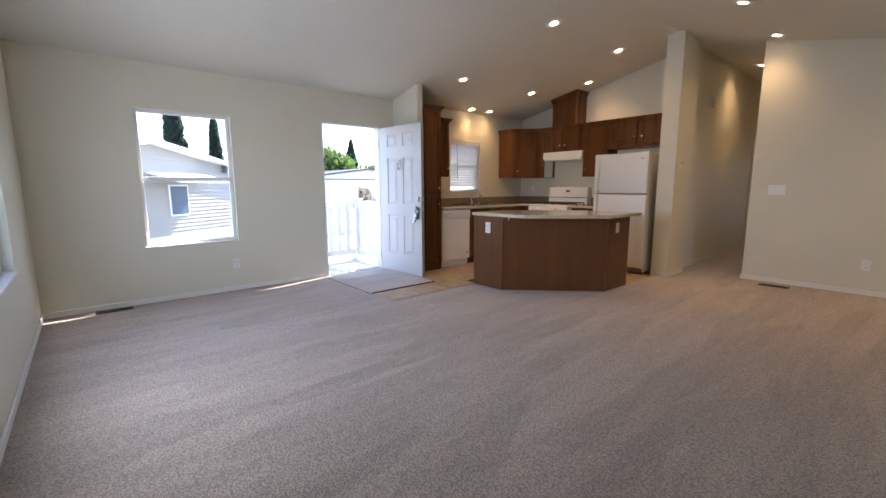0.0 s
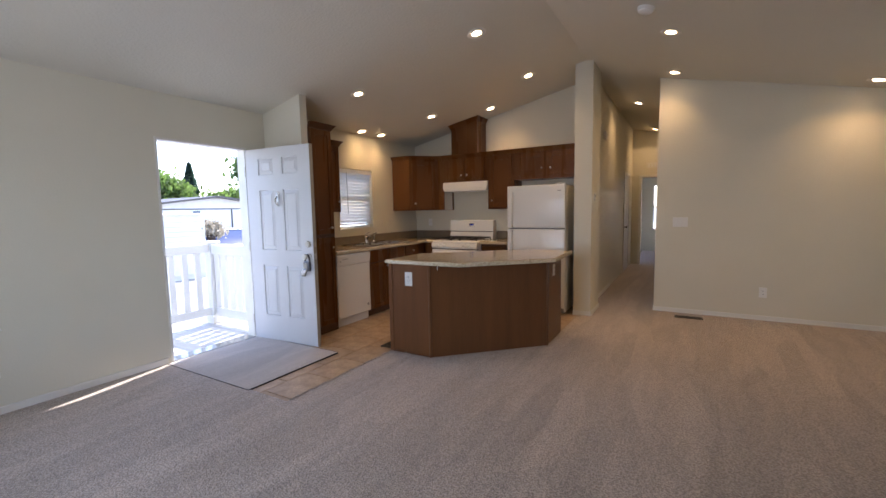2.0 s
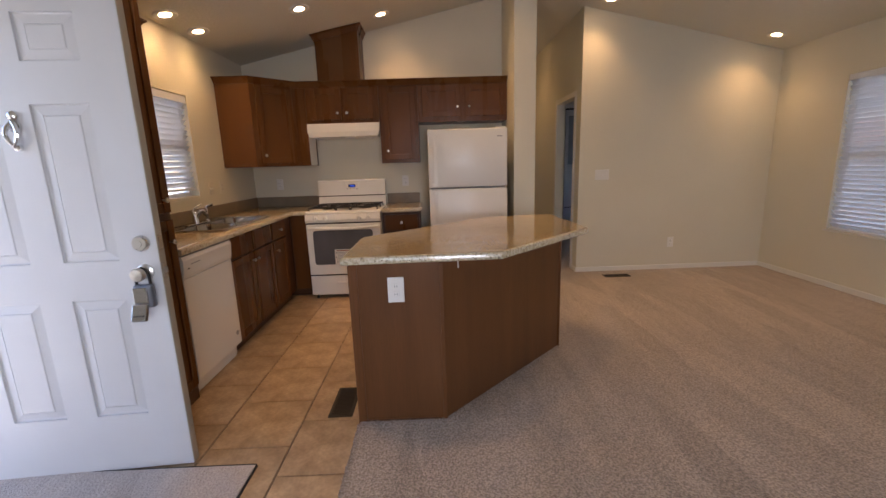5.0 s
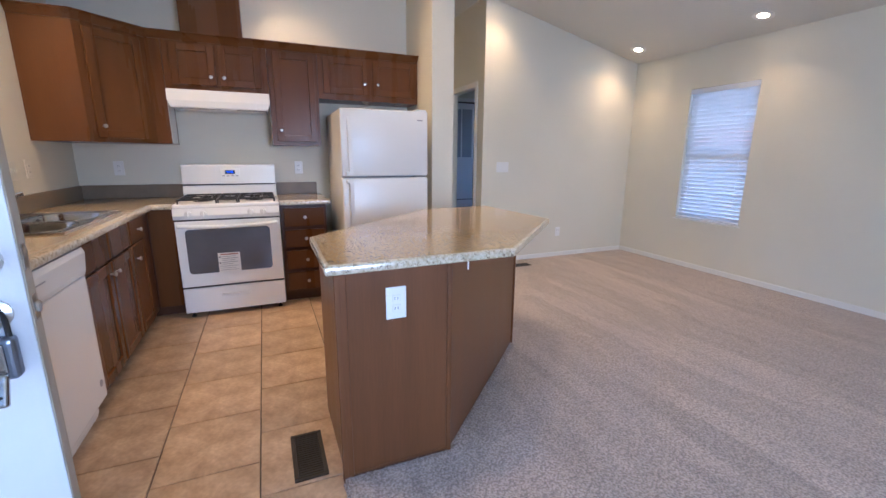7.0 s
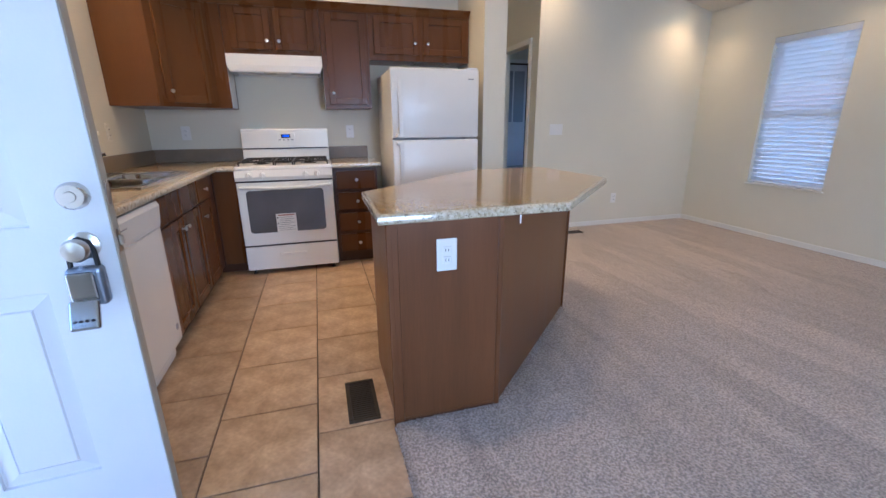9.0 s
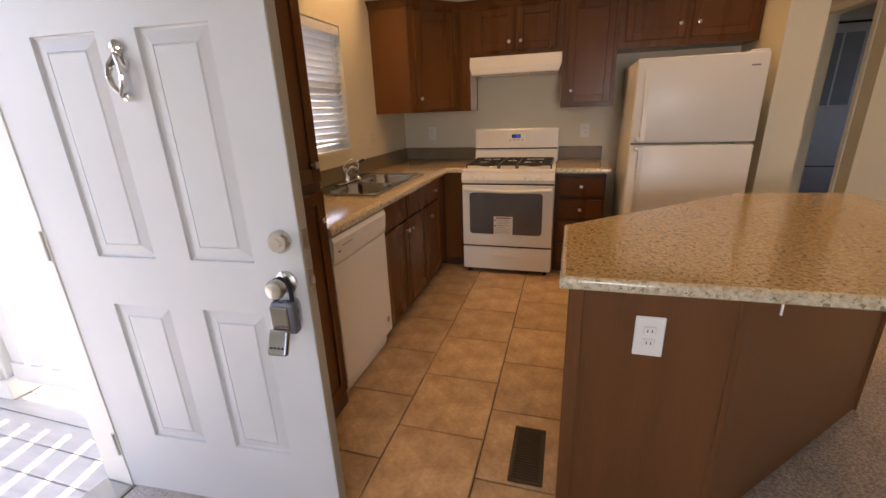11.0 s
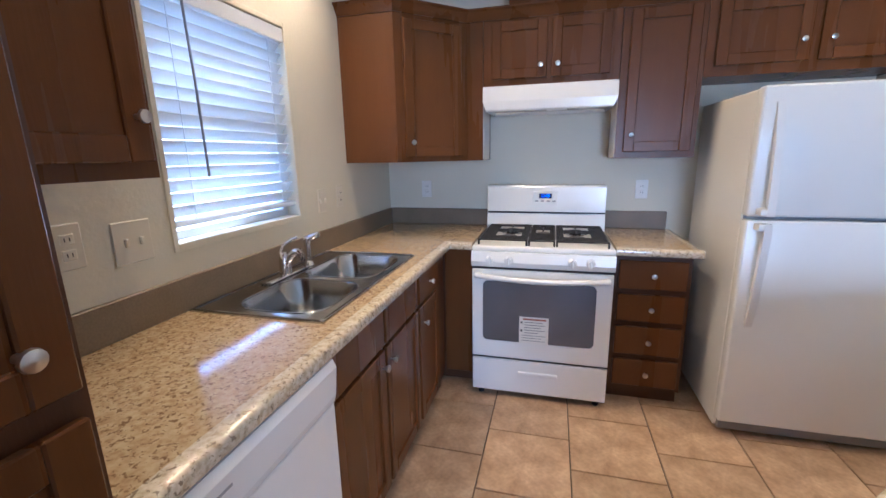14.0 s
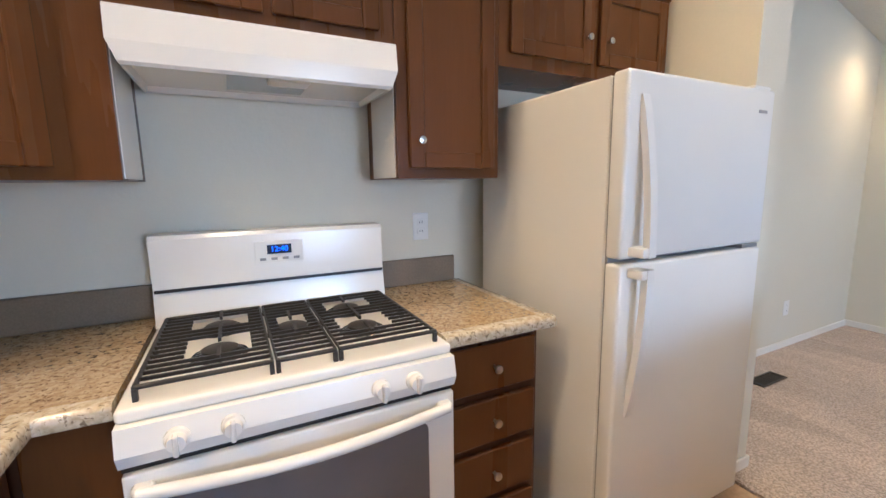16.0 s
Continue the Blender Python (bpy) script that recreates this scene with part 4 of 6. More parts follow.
# burners and grates
BURN = ((0.945, -0.48), (0.945, -0.27), (1.330, -0.48), (1.330, -0.27), (1.138, -0.38))
for gx0, gx1, bx_ in ((SX0 + 0.028, 1.062, 0.945), (1.066, 1.210, 1.138), (1.214, SX1 - 0.028, 1.330)):
    gb = bmesh.new()
    gz0, gz1 = 0.940, 0.950
    gy0, gy1 = -0.678, -0.165
    middle = gx1 - gx0 < 0.2
    rails = [(gx0, gx1, gy0, gy0 + 0.012), (gx0, gx1, gy1 - 0.012, gy1)]
    left_w, right_w = (0.010 if gx0 < 1.0 else 0.006), (0.010 if gx1 > 1.3 else 0.006)
    rails += [(gx0, gx0 + left_w, gy0 + 0.010, gy1 - 0.010), (gx1 - right_w, gx1, gy0 + 0.010, gy1 - 0.010)]
    for a, b, y0, y1 in rails:
        box(gb, a, b, y0, y1, gz0, gz1, bevel=0.003)
    for k in range(1, 15):
        yy = gy0 + 0.012 + k * (gy1 - gy0 - 0.024) / 15
        hole = 0.040 if middle else 0.075
        near = abs(yy + 0.38) < 0.07 if middle else min(abs(yy + 0.48), abs(yy + 0.27)) < 0.060
        spans = ((gx0 + 0.002, bx_ - hole), (bx_ + hole, gx1 - 0.002)) if near else ((gx0 + 0.002, gx1 - 0.002),)
        for a, b in spans:
            box(gb, a, b, yy - 0.0034, yy + 0.0034, gz0 + 0.001, gz1 - 0.001)
    for by_ in ((-0.38,) if middle else (-0.48, -0.27)):
        for dy in (-1, 1):
            ya, yb = sorted((by_ + dy * 0.026, by_ + dy * 0.105))
            box(gb, bx_ - 0.004, bx_ + 0.004, ya, yb, gz0 + 0.001, gz1 + 0.001)
    for fx in (gx0 + 0.005, gx1 - 0.005):
        for fy in (gy0 + 0.006, -0.41, gy1 - 0.006):
            box(gb, fx - 0.005, fx + 0.005, fy - 0.006, fy + 0.006, 0.915, gz0 + 0.002)
    part("grate", gb, M_IRON, c, "black cast-iron grate")
for bx_, by_ in BURN:
    ring_ = part("burner_bowl", turned(bmesh.new(), [(0.070, 0.9152), (0.066, 0.919), (0.050, 0.917), (0.0005, 0.9165)], (bx_, by_, 0), "z", 24), M_STEEL, c, "shiny burner bowl", True)
    part("burner", turned(bmesh.new(), [(0.036, 0.916), (0.036, 0.926), (0.044, 0.928), (0.044, 0.933), (0.036, 0.936), (0.0005, 0.937)], (bx_, by_, 0), "z", 20), M_IRON, c, "black burner cap", True)

# ---- hood ----
c = thing("range_hood", (1.137, -0.2, 1.64), "white under-cabinet range hood", "range hood")
hood = bmesh.new()
HX0, HX1 = 0.761, 1.515
# rings from the top downwards, over the lip and up into the hollow underside
rings = []
for x_in, y_front, z in ((0.0, -0.348, 1.798), (0.0, -0.352, 1.79), (0.0, -0.362, 1.712), (0.018, -0.358, 1.664), (0.022, -0.350, 1.656), (0.028, -0.342, 1.658), (0.034, -0.336, 1.676)):
    back = -0.002 - (0.012 if z == 1.676 else 0.0)
    rings.append([hood.verts.new(p) for p in ((HX0 + x_in, back, z), (HX0 + x_in, y_front, z), (HX1 - x_in, y_front, z), (HX1 - x_in, back, z))])
for p, q in zip(rings, rings[1:]):
    for i in range(4):
        hood.faces.new((p[i], p[(i + 1) % 4], q[(i + 1) % 4], q[i]))
hood.faces.new(rings[0]), hood.faces.new(rings[-1])
part("body", hood, M_WHITE, c)
part("filter", B(1.02, 1.25, -0.30, -0.09, 1.6685, 1.6755), M_STEEL, c, "grey metal grease filter")
part("lamp_cover", B(1.13, 1.25, -0.312, -0.235, 1.658, 1.670, bevel=0.004), M_PLASTIC, c)

# ---- refrigerator ----
c = thing("refrigerator", (2.4, -0.4, 0), "white top-freezer refrigerator beside the kitchen cabinets", "refrigerator")
RX0, RX1 = 2.022, 2.785
part("body", B(RX0 + 0.004, RX1 - 0.004, -0.765, -0.06, 0.03, 1.662, bevel=0.008, seg=2), M_FRIDGE, c)
for z0, z1, nm in ((1.118, 1.668, "freezer_door"), (0.09, 1.103, "fridge_door")):
    part(nm, B(RX0, RX1, -0.832, -0.772, z0, z1, bevel=0.012, seg=3), M_FRIDGE, c, smooth=True)
part("gasket", B(RX0 + 0.012, RX1 - 0.012, -0.774, -0.763, 0.10, 1.655), M_GREY, c, "grey door seal")
part("grille", B(RX0 + 0.02, RX1 - 0.02, -0.78, -0.74, 0.02, 0.085, bevel=0.004), M_GREY, c, "grey base grille")
part("hinge_cover", B(RX1 - 0.11, RX1 - 0.01, -0.82, -0.74, 1.668, 1.682, bevel=0.004), M_PLASTIC, c)
part("badge", B(2.685, 2.735, -0.8345, -0.831, 1.585, 1.595), M_GREY, c, "small grey nameplate")
part("hinge_pin", B(RX1 - 0.12, RX1 - 0.02, -0.829, -0.77, 1.104, 1.117), M_GREY, c)


def bowed_handle(z0, z1):
    """A grip that stands off the door at z0 and runs into it at z1."""
    bm = bmesh.new()
    outer, inner = [], []
    for i in range(11):
        u = i / 10
        d = 0.052 * math.cos(u * math.pi / 2) ** 0.8
        z = z0 + (z1 - z0) * u
        outer.append((-0.834 - d - 0.003, z))
        inner.append((min(-0.8315, -0.834 - d + 0.020), z))
    extrude_profile(bm, outer + inner[::-1], "x", RX0 + 0.052, RX0 + 0.082)
    zz = sorted((z0, z0 + (0.03 if z1 > z0 else -0.03)))
    box(bm, RX0 + 0.030, RX0 + 0.082, -0.886, -0.831, zz[0], zz[1], bevel=0.006, seg=2)
    return bm


part("handle", bowed_handle(1.128, 1.60), M_FRIDGE, c, smooth=True)
part("handle", bowed_handle(1.092, 0.60), M_FRIDGE, c, smooth=True)
for fx in (RX0 + 0.06, RX1 - 0.06):
    part("foot", turned(bmesh.new(), [(0.02, 0.0), (0.02, 0.032)], (fx, -0.70, 0.0), "z", 12), M_BLACK, c)
    part("foot", turned(bmesh.new(), [(0.02, 0.0), (0.02, 0.032)], (fx, -0.12, 0.0), "z", 12), M_BLACK, c)

# ---- dishwasher ----
c = thing("dishwasher", (0.32, -2.3, 0), "white built-in dishwasher under the countertop", "dishwasher")
part("body", B(0.03, 0.565, -2.572, -2.006, 0.02, 0.87), M_WHITE, c)
part("door", B(0.565, 0.612, -2.574, -2.004, 0.11, 0.735, bevel=0.005, seg=2), M_WHITE, c)
part("control_panel", extrude_profile(bmesh.new(), [(0.565, 0.738), (0.612, 0.738), (0.618, 0.76), (0.626, 0.845), (0.616, 0.868), (0.565, 0.868)], "y", -2.574, -2.004), M_WHITE, c)
part("toe_kick", B(0.53, 0.56, -2.572, -2.006, 0.0, 0.11), M_WHITE, c)
part("badge", turned(bmesh.new(), [(0.018, 0.611), (0.018, 0.6145), (0.0005, 0.615)], (0, -2.055, 0.20), "x", 18), M_GREY, c, "round grey badge")
part("vent_slot", B(0.620, 0.6245, -2.50, -2.40, 0.812, 0.818), M_GREY, c)
part("indicator", B(0.618, 0.6225, -2.535, -2.515, 0.79, 0.797), M_BLACK, c)

# ---- sink and tap ----
c = thing("kitchen_sink", (0.27, -1.45, 0.91), "double-bowl stainless steel drop-in sink", "sink")
KX0, KX1, KY0, KY1 = 0.024, 0.525, -1.89, -1.005
rim = bmesh.new()
RZ = 0.921
bowls = ((0.140, 0.480, KY0 + 0.045, -1.485), (0.140, 0.480, -1.445, KY1 - 0.045))

ys_ = (KY0, bowls[0][2], bowls[0][3], bowls[1][2], bowls[1][3], KY1)
xs_ = (KX0, 0.140, 0.480, KX1)
for i in range(5):
    for j in range(3):
        if j == 1 and i in (1, 3):
            continue
        box(rim, xs_[j], xs_[j + 1], ys_[i], ys_[i + 1], 0.913, RZ)
bmesh.ops.remove_doubles(rim, verts=rim.verts[:], dist=1e-5)
part("rim", rim, M_STEEL, c)
part("bead", tube(bmesh.new(), [(x, y, RZ + 0.0005) for x, y in rounded(KX0 + 0.007, KX1 - 0.007, KY0 + 0.007, KY1 - 0.007, 0.014)] + [(KX1 - 0.021, KY0 + 0.007, RZ + 0.0005)], 0.0042, 8), M_STEEL, c, "raised rolled rim", True)
for x0, x1, y0, y1 in bowls:
    bw = bmesh.new()
    levels = (None, (0.095, 0.9215, 0.0), (0.095, 0.914, 0.005), (0.095, 0.80, 0.014), (0.085, 0.768, 0.028), (0.06, 0.757, 0.06))
    rings = []
    # flat collar that fills the square opening out to the round bowl
    sq = rounded(x0, x1, y0, y1, 0.002)
    rings.append([bw.verts.new((x, y, RZ)) for x, y in sq])
    for r, z, ins in levels[1:]:
        rings.append([bw.verts.new((x, y, z)) for x, y in rounded(x0 + ins, x1 - ins, y0 + ins, y1 - ins, r)])
    for p_, q_ in zip(rings, rings[1:]):
        for i in range(len(p_)):
            bw.faces.new((p_[i], p_[(i + 1) % len(p_)], q_[(i + 1) % len(p_)], q_[i]))
    bw.faces.new(rings[-1])
    part("bowl", bw, M_STEEL, c, smooth=True)
    lip = rounded(x0, x1, y0, y1, 0.095, 10)
    part("bowl_lip", tube(bmesh.new(), [(x, y, RZ) for x, y in lip + lip[:1]], 0.0032, 8), M_STEEL, c, smooth=True)
    part("drain", turned(bmesh.new(), [(0.042, 0.7555), (0.040, 0.758), (0.028, 0.757), (0.0005, 0.756)], ((x0 + x1) / 2, (y0 + y1) / 2, 0), "z", 20), M_CHROME, c, "round chrome drain")
c = thing("kitchen_faucet", (0.10, -1.46, RZ), "chrome single-lever kitchen faucet with side spray", "faucet")
part("deck_plate", box(bmesh.new(), 0.075, 0.128, -1.60, -1.33, RZ, RZ + 0.012, bevel=0.005, seg=2), M_CHROME, c, smooth=True)
part("base", turned(bmesh.new(), [(0.027, RZ + 0.010), (0.025, RZ + 0.03), (0.023, RZ + 0.07), (0.021, RZ + 0.092), (0.012, RZ + 0.102), (0.0005, RZ + 0.104)], (0.10, -1.465, 0), "z", 18), M_CHROME, c, smooth=True)
spout = part("spout", tube(bmesh.new(), [(0.105, -1.465, RZ + 0.045), (0.128, -1.462, RZ + 0.085), (0.150, -1.459, RZ + 0.105), (0.166, -1.457, RZ + 0.106), (0.176, -1.456, RZ + 0.096)], 0.016, 14), M_CHROME, c, smooth=True)
part("aerator", turned(bmesh.new(), [(0.0005, RZ + 0.070), (0.0125, RZ + 0.070), (0.0135, RZ + 0.074), (0.0135, RZ + 0.096), (0.0005, RZ + 0.098)], (0.178, -1.456, 0), "z", 16), M_CHROME, spout, smooth=True)
part("lever", tube(bmesh.new(), [(0.092, -1.472, RZ + 0.070), (0.086, -1.470, RZ + 0.100), (0.092, -1.458, RZ + 0.126), (0.108, -1.436, RZ + 0.145), (0.130, -1.408, RZ + 0.158)], 0.0065, 10), M_CHROME, c, smooth=True)
part("side_spray", turned(bmesh.new(), [(0.023, RZ), (0.022, RZ + 0.010), (0.015, RZ + 0.020), (0.0115, RZ + 0.024), (0.0135, RZ + 0.08), (0.0155, RZ + 0.115), (0.0145, RZ + 0.132), (0.0005, RZ + 0.138)], (0.10, -1.29, 0), "z", 16), M_CHROME, c, smooth=True)
part("spray_head", tube(bmesh.new(), [(0.098, -1.29, RZ + 0.116), (0.112, -1.287, RZ + 0.130), (0.136, -1.281, RZ + 0.141), (0.156, -1.276, RZ + 0.146)], 0.0135, 12), M_CHROME, c, smooth=True)


# ---- ceiling lamps ----
BULB = bpy.data.lights.new("bulb", "AREA")
BULB.shape, BULB.size, BULB.spread = "DISK", 0.085, radians(112)
BULB.energy, BULB.color = 0.56, (1.0, 0.63, 0.28)


def downlight(x, y):
    z = ceil_z(x)
    tilt = math.atan(SLOPE) * (-1 if x < RIDGE else 1)
    M = Matrix.Translation((x, y, z)) @ Matrix.Rotation(tilt, 4, "Y")
    t = new("ceiling_light")
    t.empty_display_size = 0.1
    t.matrix_world = M
    tagged(t, "recessed round ceiling downlight, lit", "ceiling light", "recessed ceiling lights")
    ring = turned(bmesh.new(), [(0.040, -0.001), (0.086, -0.001), (0.088, -0.005), (0.080, -0.011), (0.062, -0.009), (0.044, -0.005)], (0, 0, 0), "z", 24)
    o = new("trim_ring", mesh_of("trim_ring", ring, M_TRIM, True))
    o.parent = t
    lens = turned(bmesh.new(), [(0.047, -0.0045), (0.046, -0.0052), (0.0005, -0.0052)], (0, 0, 0), "z", 24)
    o2 = new("lens", mesh_of("lens", lens, M_LAMP, True))
    o2.parent = t
    tagged(o2, "glowing warm lens")
    bulb = new("bulb", BULB)
    bulb.parent = t
    bulb.matrix_basis = Matrix.Translation((0, 0, -0.007))
    return t


for lx, ly in ((0.92, -2.45), (2.37, -2.45), (0.97, -1.0), (1.60, -0.40), (2.37, -1.0), (0.12, -1.5), (0.14, -1.09), (3.92, -1.66), (3.92, -0.34), (5.65, -0.37), (5.66, -1.74), (3.36, 1.56), (3.45, 4.2)):
    downlight(lx, ly)



# ---- windows ----
def window_unit(name, axis, face, out, u0, u1, z0, z1, label, rail=None, sill=True):
    """A vinyl single-hung window in an opening. axis: the wall's normal axis; face: the room side's plane; out: +1 or -1, the way outdoors."""
    t = thing(name, (face, (u0 + u1) / 2, z0) if axis == "x" else ((u0 + u1) / 2, face, z0), label, "window", kind="structure")

    def bx(bm, d0, d1, a, b, c, d, bevel=0.0):
        p, q = sorted((face + out * d0, face + out * d1))
        return box(bm, p, q, a, b, c, d, bevel=bevel) if axis == "x" else box(bm, a, b, p, q, c, d, bevel=bevel)
    f = 0.035
    fr = bmesh.new()
    for a, b, c, d in ((u0, u0 + f, z0, z1), (u1 - f, u1, z0, z1), (u0 + f, u1 - f, z0, z0 + f), (u0 + f, u1 - f, z1 - f, z1)):
        bx(fr, 0.06, 0.115, a, b, c, d, 0.004)
    part("window_frame", fr, M_VINYL, t)
    rail = rail or (z0 + z1) / 2
    rb = bmesh.new()
    bx(rb, 0.058, 0.10, u0 + f, u1 - f, rail - 0.022, rail + 0.022, 0.004)
    part("meeting_rail", rb, M_VINYL, t)
    for c, d, dep in ((z0 + f, rail - 0.022, 0.078), (rail + 0.022, z1 - f, 0.092)):
        gb = bmesh.new()
        bx(gb, dep, dep + 0.004, u0 + f, u1 - f, c, d)
        g = part("pane", gb, M_GLASS, t, "clear window glass")
        g.visible_shadow = False
    if sill:
        sb = bmesh.new()
        bx(sb, -0.018, 0.06, u0 - 0.02, u1 + 0.02, z0 - 0.014, z0 + 0.002, 0.004)
        part("window_sill", sb, M_TRIM, t)
    return t


window_unit("window_1", "x", 0.0, -1, *WIN_LIVING, "white vinyl single-hung window without a blind", rail=1.315)
window_unit("window_2", "x", 0.0, -1, *WIN_SINK, "white vinyl window behind a blind above the sink", sill=False)
window_unit("window_3", "x", XR, 1, *WIN_DINING, "tall white vinyl window behind a slatted blind", rail=1.30)
window_unit("window_4", "y", YE, -1, WIN_END[0], 2.115, *WIN_END[2:], "white vinyl window in the end wall")
# unseen second unit, added so that more daylight enters from the end wall
window_unit("unseen_window_5", "y", YE, -1, 2.125, WIN_END[1], *WIN_END[2:], "white vinyl window in the end wall")
window_unit("window_6", "y", 8.0, 1, *WIN_FAR, "white vinyl window in the far bedroom")
# fills the added, unseen opening that lights the far bedroom
window_unit("added_window_8", "x", XR, 1, *WIN_BED_ADDED, "white vinyl window in the far bedroom")
# never in view; added to let daylight into the utility room
window_unit("unseen_window_7", "x", XR, 1, *WIN_UTILITY, "unseen white vinyl window added to light the utility room", sill=False)
# picture-frame casing round the sink window
cas = bmesh.new()
y0, y1, z0, z1 = WIN_SINK
for a, b, c_, d in ((y0 - 0.02, y0, z0 - 0.025, z1 + 0.02), (y1, y1 + 0.02, z0 - 0.025, z1 + 0.02), (y0, y1, z0 - 0.025, z0), (y0, y1, z1, z1 + 0.02)):
    box(cas, 0.0, 0.006, a, b, c_, d, bevel=0.002)
structure("window_trim", cas, M_WALL, "painted casing round the sink window", "trim")


def blind(name, face, inward, u0, u1, z0, z1, pitch, tilt, label, wand_u, stack=0):
    """A slatted blind hung inside an opening of a wall along y. inward: +1 if the room lies at +x."""
    xc = face - inward * 0.030
    t = thing(name, (xc, (u0 + u1) / 2, z0), label, "blind")
    rx = sorted((xc - inward * 0.022, xc + inward * 0.034))
    part("headrail", box(bmesh.new(), *rx, u0 + 0.004, u1 - 0.004, z1 - 0.062, z1 - 0.004, bevel=0.004), M_BLIND, t)
    part("bottom_rail", box(bmesh.new(), xc - 0.024, xc + 0.024, u0 + 0.008, u1 - 0.008, z0 + 0.006, z0 + 0.026, bevel=0.004), M_BLIND, t)
    sl = bmesh.new()
    w, th = 0.049, 0.0028
    top_, bot_ = [], []
    ca, sa = math.cos(tilt), math.sin(tilt)
    for i in range(7):
        s = -0.5 + i / 6
        h = 0.0035 * (1 - (2 * s) ** 2)
        for lst, off in ((top_, h + th / 2), (bot_, h - th / 2)):
            px, pz = s * w, off
            lst.append((inward * (px * ca - pz * sa), px * sa + pz * ca))
    extrude_profile(sl, top_ + bot_[::-1], "y", -(u1 - u0) / 2 + 0.008, (u1 - u0) / 2 - 0.008)
    me = mesh_of("slat", sl, M_BLIND, True)
    n = int((z1 - 0.075 - z0 - 0.035) / pitch)
    inv = Matrix.Translation(t["base"]).inverted()
    for i in range(n + 1):
        o = new("slat", me)
        o.parent, o.matrix_parent_inverse = t, inv
        o.matrix_basis = pose(xc, (u0 + u1) / 2, z1 - 0.085 - i * pitch, random.uniform(-0.25, 0.25), 0, 0)
    for cu in (u0 + 0.10, u1 - 0.10):
        cb = bmesh.new()
        for dx in (-0.020, 0.020):
            box(cb, xc + dx - 0.0008, xc + dx + 0.0008, cu - 0.0012, cu + 0.0012, z0 + 0.02, z1 - 0.06)
        part("ladder_cord", cb, M_BLIND, t)
    if wand_u is not None:
        part("tilt_wand", tube(bmesh.new(), [(xc + inward * 0.036, wand_u, z1 - 0.05), (xc + inward * 0.042, wand_u + 0.004, z1 - 0.30), (xc + inward * 0.044, wand_u + 0.006, z1 - 0.62)], 0.0042, 8), M_GREY, t, "thin grey tilt wand", True)
    return t


blind("window_blind", 0.0, 1, *WIN_SINK[:2], WIN_SINK[2] + 0.045, WIN_SINK[3], 0.043, radians(52), "white slatted blind closed over the sink window", -1.72)
blind("window_blind", XR, -1, *WIN_DINING, 0.043, radians(52), "white slatted blind lowered over the tall window", None)

# ---- hall, utility room, far room ----
hr = side_wall(bmesh.new(), HALL_R, HALL_R + 0.1, YS + 0.1, HALL_END, 3.02, [(*UTIL[:2], -0.1, UTIL[3])])
structure("wall_hall_east", hr, M_WALL, "off-white hallway wall with an open doorway", "wall")
structure("wall_hall_end", gable_wall(bmesh.new(), HALL_END, HALL_END + 0.1, 0.0, XR, [(3.18, 3.74, -0.1, 2.03)]), M_WALL, "off-white hallway end wall with a doorway", "wall")
structure("wall_far", gable_wall(bmesh.new(), 8.0, 8.12, 0.0, XR, [WIN_FAR]), M_WALL, "off-white bedroom wall with a bright window", "wall")
structure("wall_utility", gable_wall(bmesh.new(), 2.62, 2.72, HALL_R + 0.1, XR), M_WALL, "off-white utility room wall", "wall")
structure("wall_bedroom", gable_wall(bmesh.new(), 0.1, 0.11, 0.0, 2.87), M_WALL, "off-white wall behind the kitchen", "wall")
dt = bmesh.new()
for a in ((HALL_R - 0.012, HALL_R, UTIL[0] - 0.055, UTIL[0], 0, UTIL[3] + 0.055), (HALL_R - 0.012, HALL_R, UTIL[1], UTIL[1] + 0.055, 0, UTIL[3] + 0.055), (HALL_R - 0.012, HALL_R, UTIL[0], UTIL[1], UTIL[3], UTIL[3] + 0.055)):
    box(dt, *a, bevel=0.003)
structure("door_trim_utility", dt, M_TRIM, "painted door casing in the hallway", "trim")
dt = bmesh.new()
for a in ((3.125, 3.18, 0, 2.085), (3.18, 3.74, 2.03, 2.085)):
    box(dt, a[0], a[1], HALL_END - 0.012, HALL_END, a[2], a[3], bevel=0.003)
structure("door_trim_end", dt, M_TRIM, "painted door casing at the hallway end", "trim")
hd = thing("door_2", (HALL_L, 3.6, 0), "closed white flush door in the hallway", "door", kind="structure")
part("leaf", B(HALL_L - 0.02, HALL_L + 0.004, 3.25, 4.0, 0.015, 2.03, bevel=0.002), M_DOOR, hd)
cas = bmesh.new()
for a in ((3.19, 3.245, 0, 2.09), (4.005, 4.06, 0, 2.09), (3.245, 4.005, 2.035, 2.09)):
    box(cas, HALL_L, HALL_L + 0.014, a[0], a[1], a[2], a[3], bevel=0.003)
part("door_frame", cas, M_TRIM, hd)
part("door_handle", turned(bmesh.new(), [(0.03, 0.0), (0.012, 0.01), (0.012, 0.035), (0.026, 0.045), (0.026, 0.06), (0.0005, 0.065)], (HALL_L + 0.004, 3.32, 0.95), "x", 14), M_NICKEL, hd, "round metal knob", True)

gr = thing("return_air_grille", (3.45, HALL_END, 2.30), "white slatted return-air grille above the doorway", "vent")
fr = bmesh.new()
for a in ((3.27, 3.62, 2.245, 2.265), (3.27, 3.62, 2.335, 2.355), (3.27, 3.285, 2.265, 2.335), (3.605, 3.62, 2.265, 2.335)):
    box(fr, a[0], a[1], HALL_END - 0.012, HALL_END, a[2], a[3])
part("frame", fr, M_TRIM, gr)
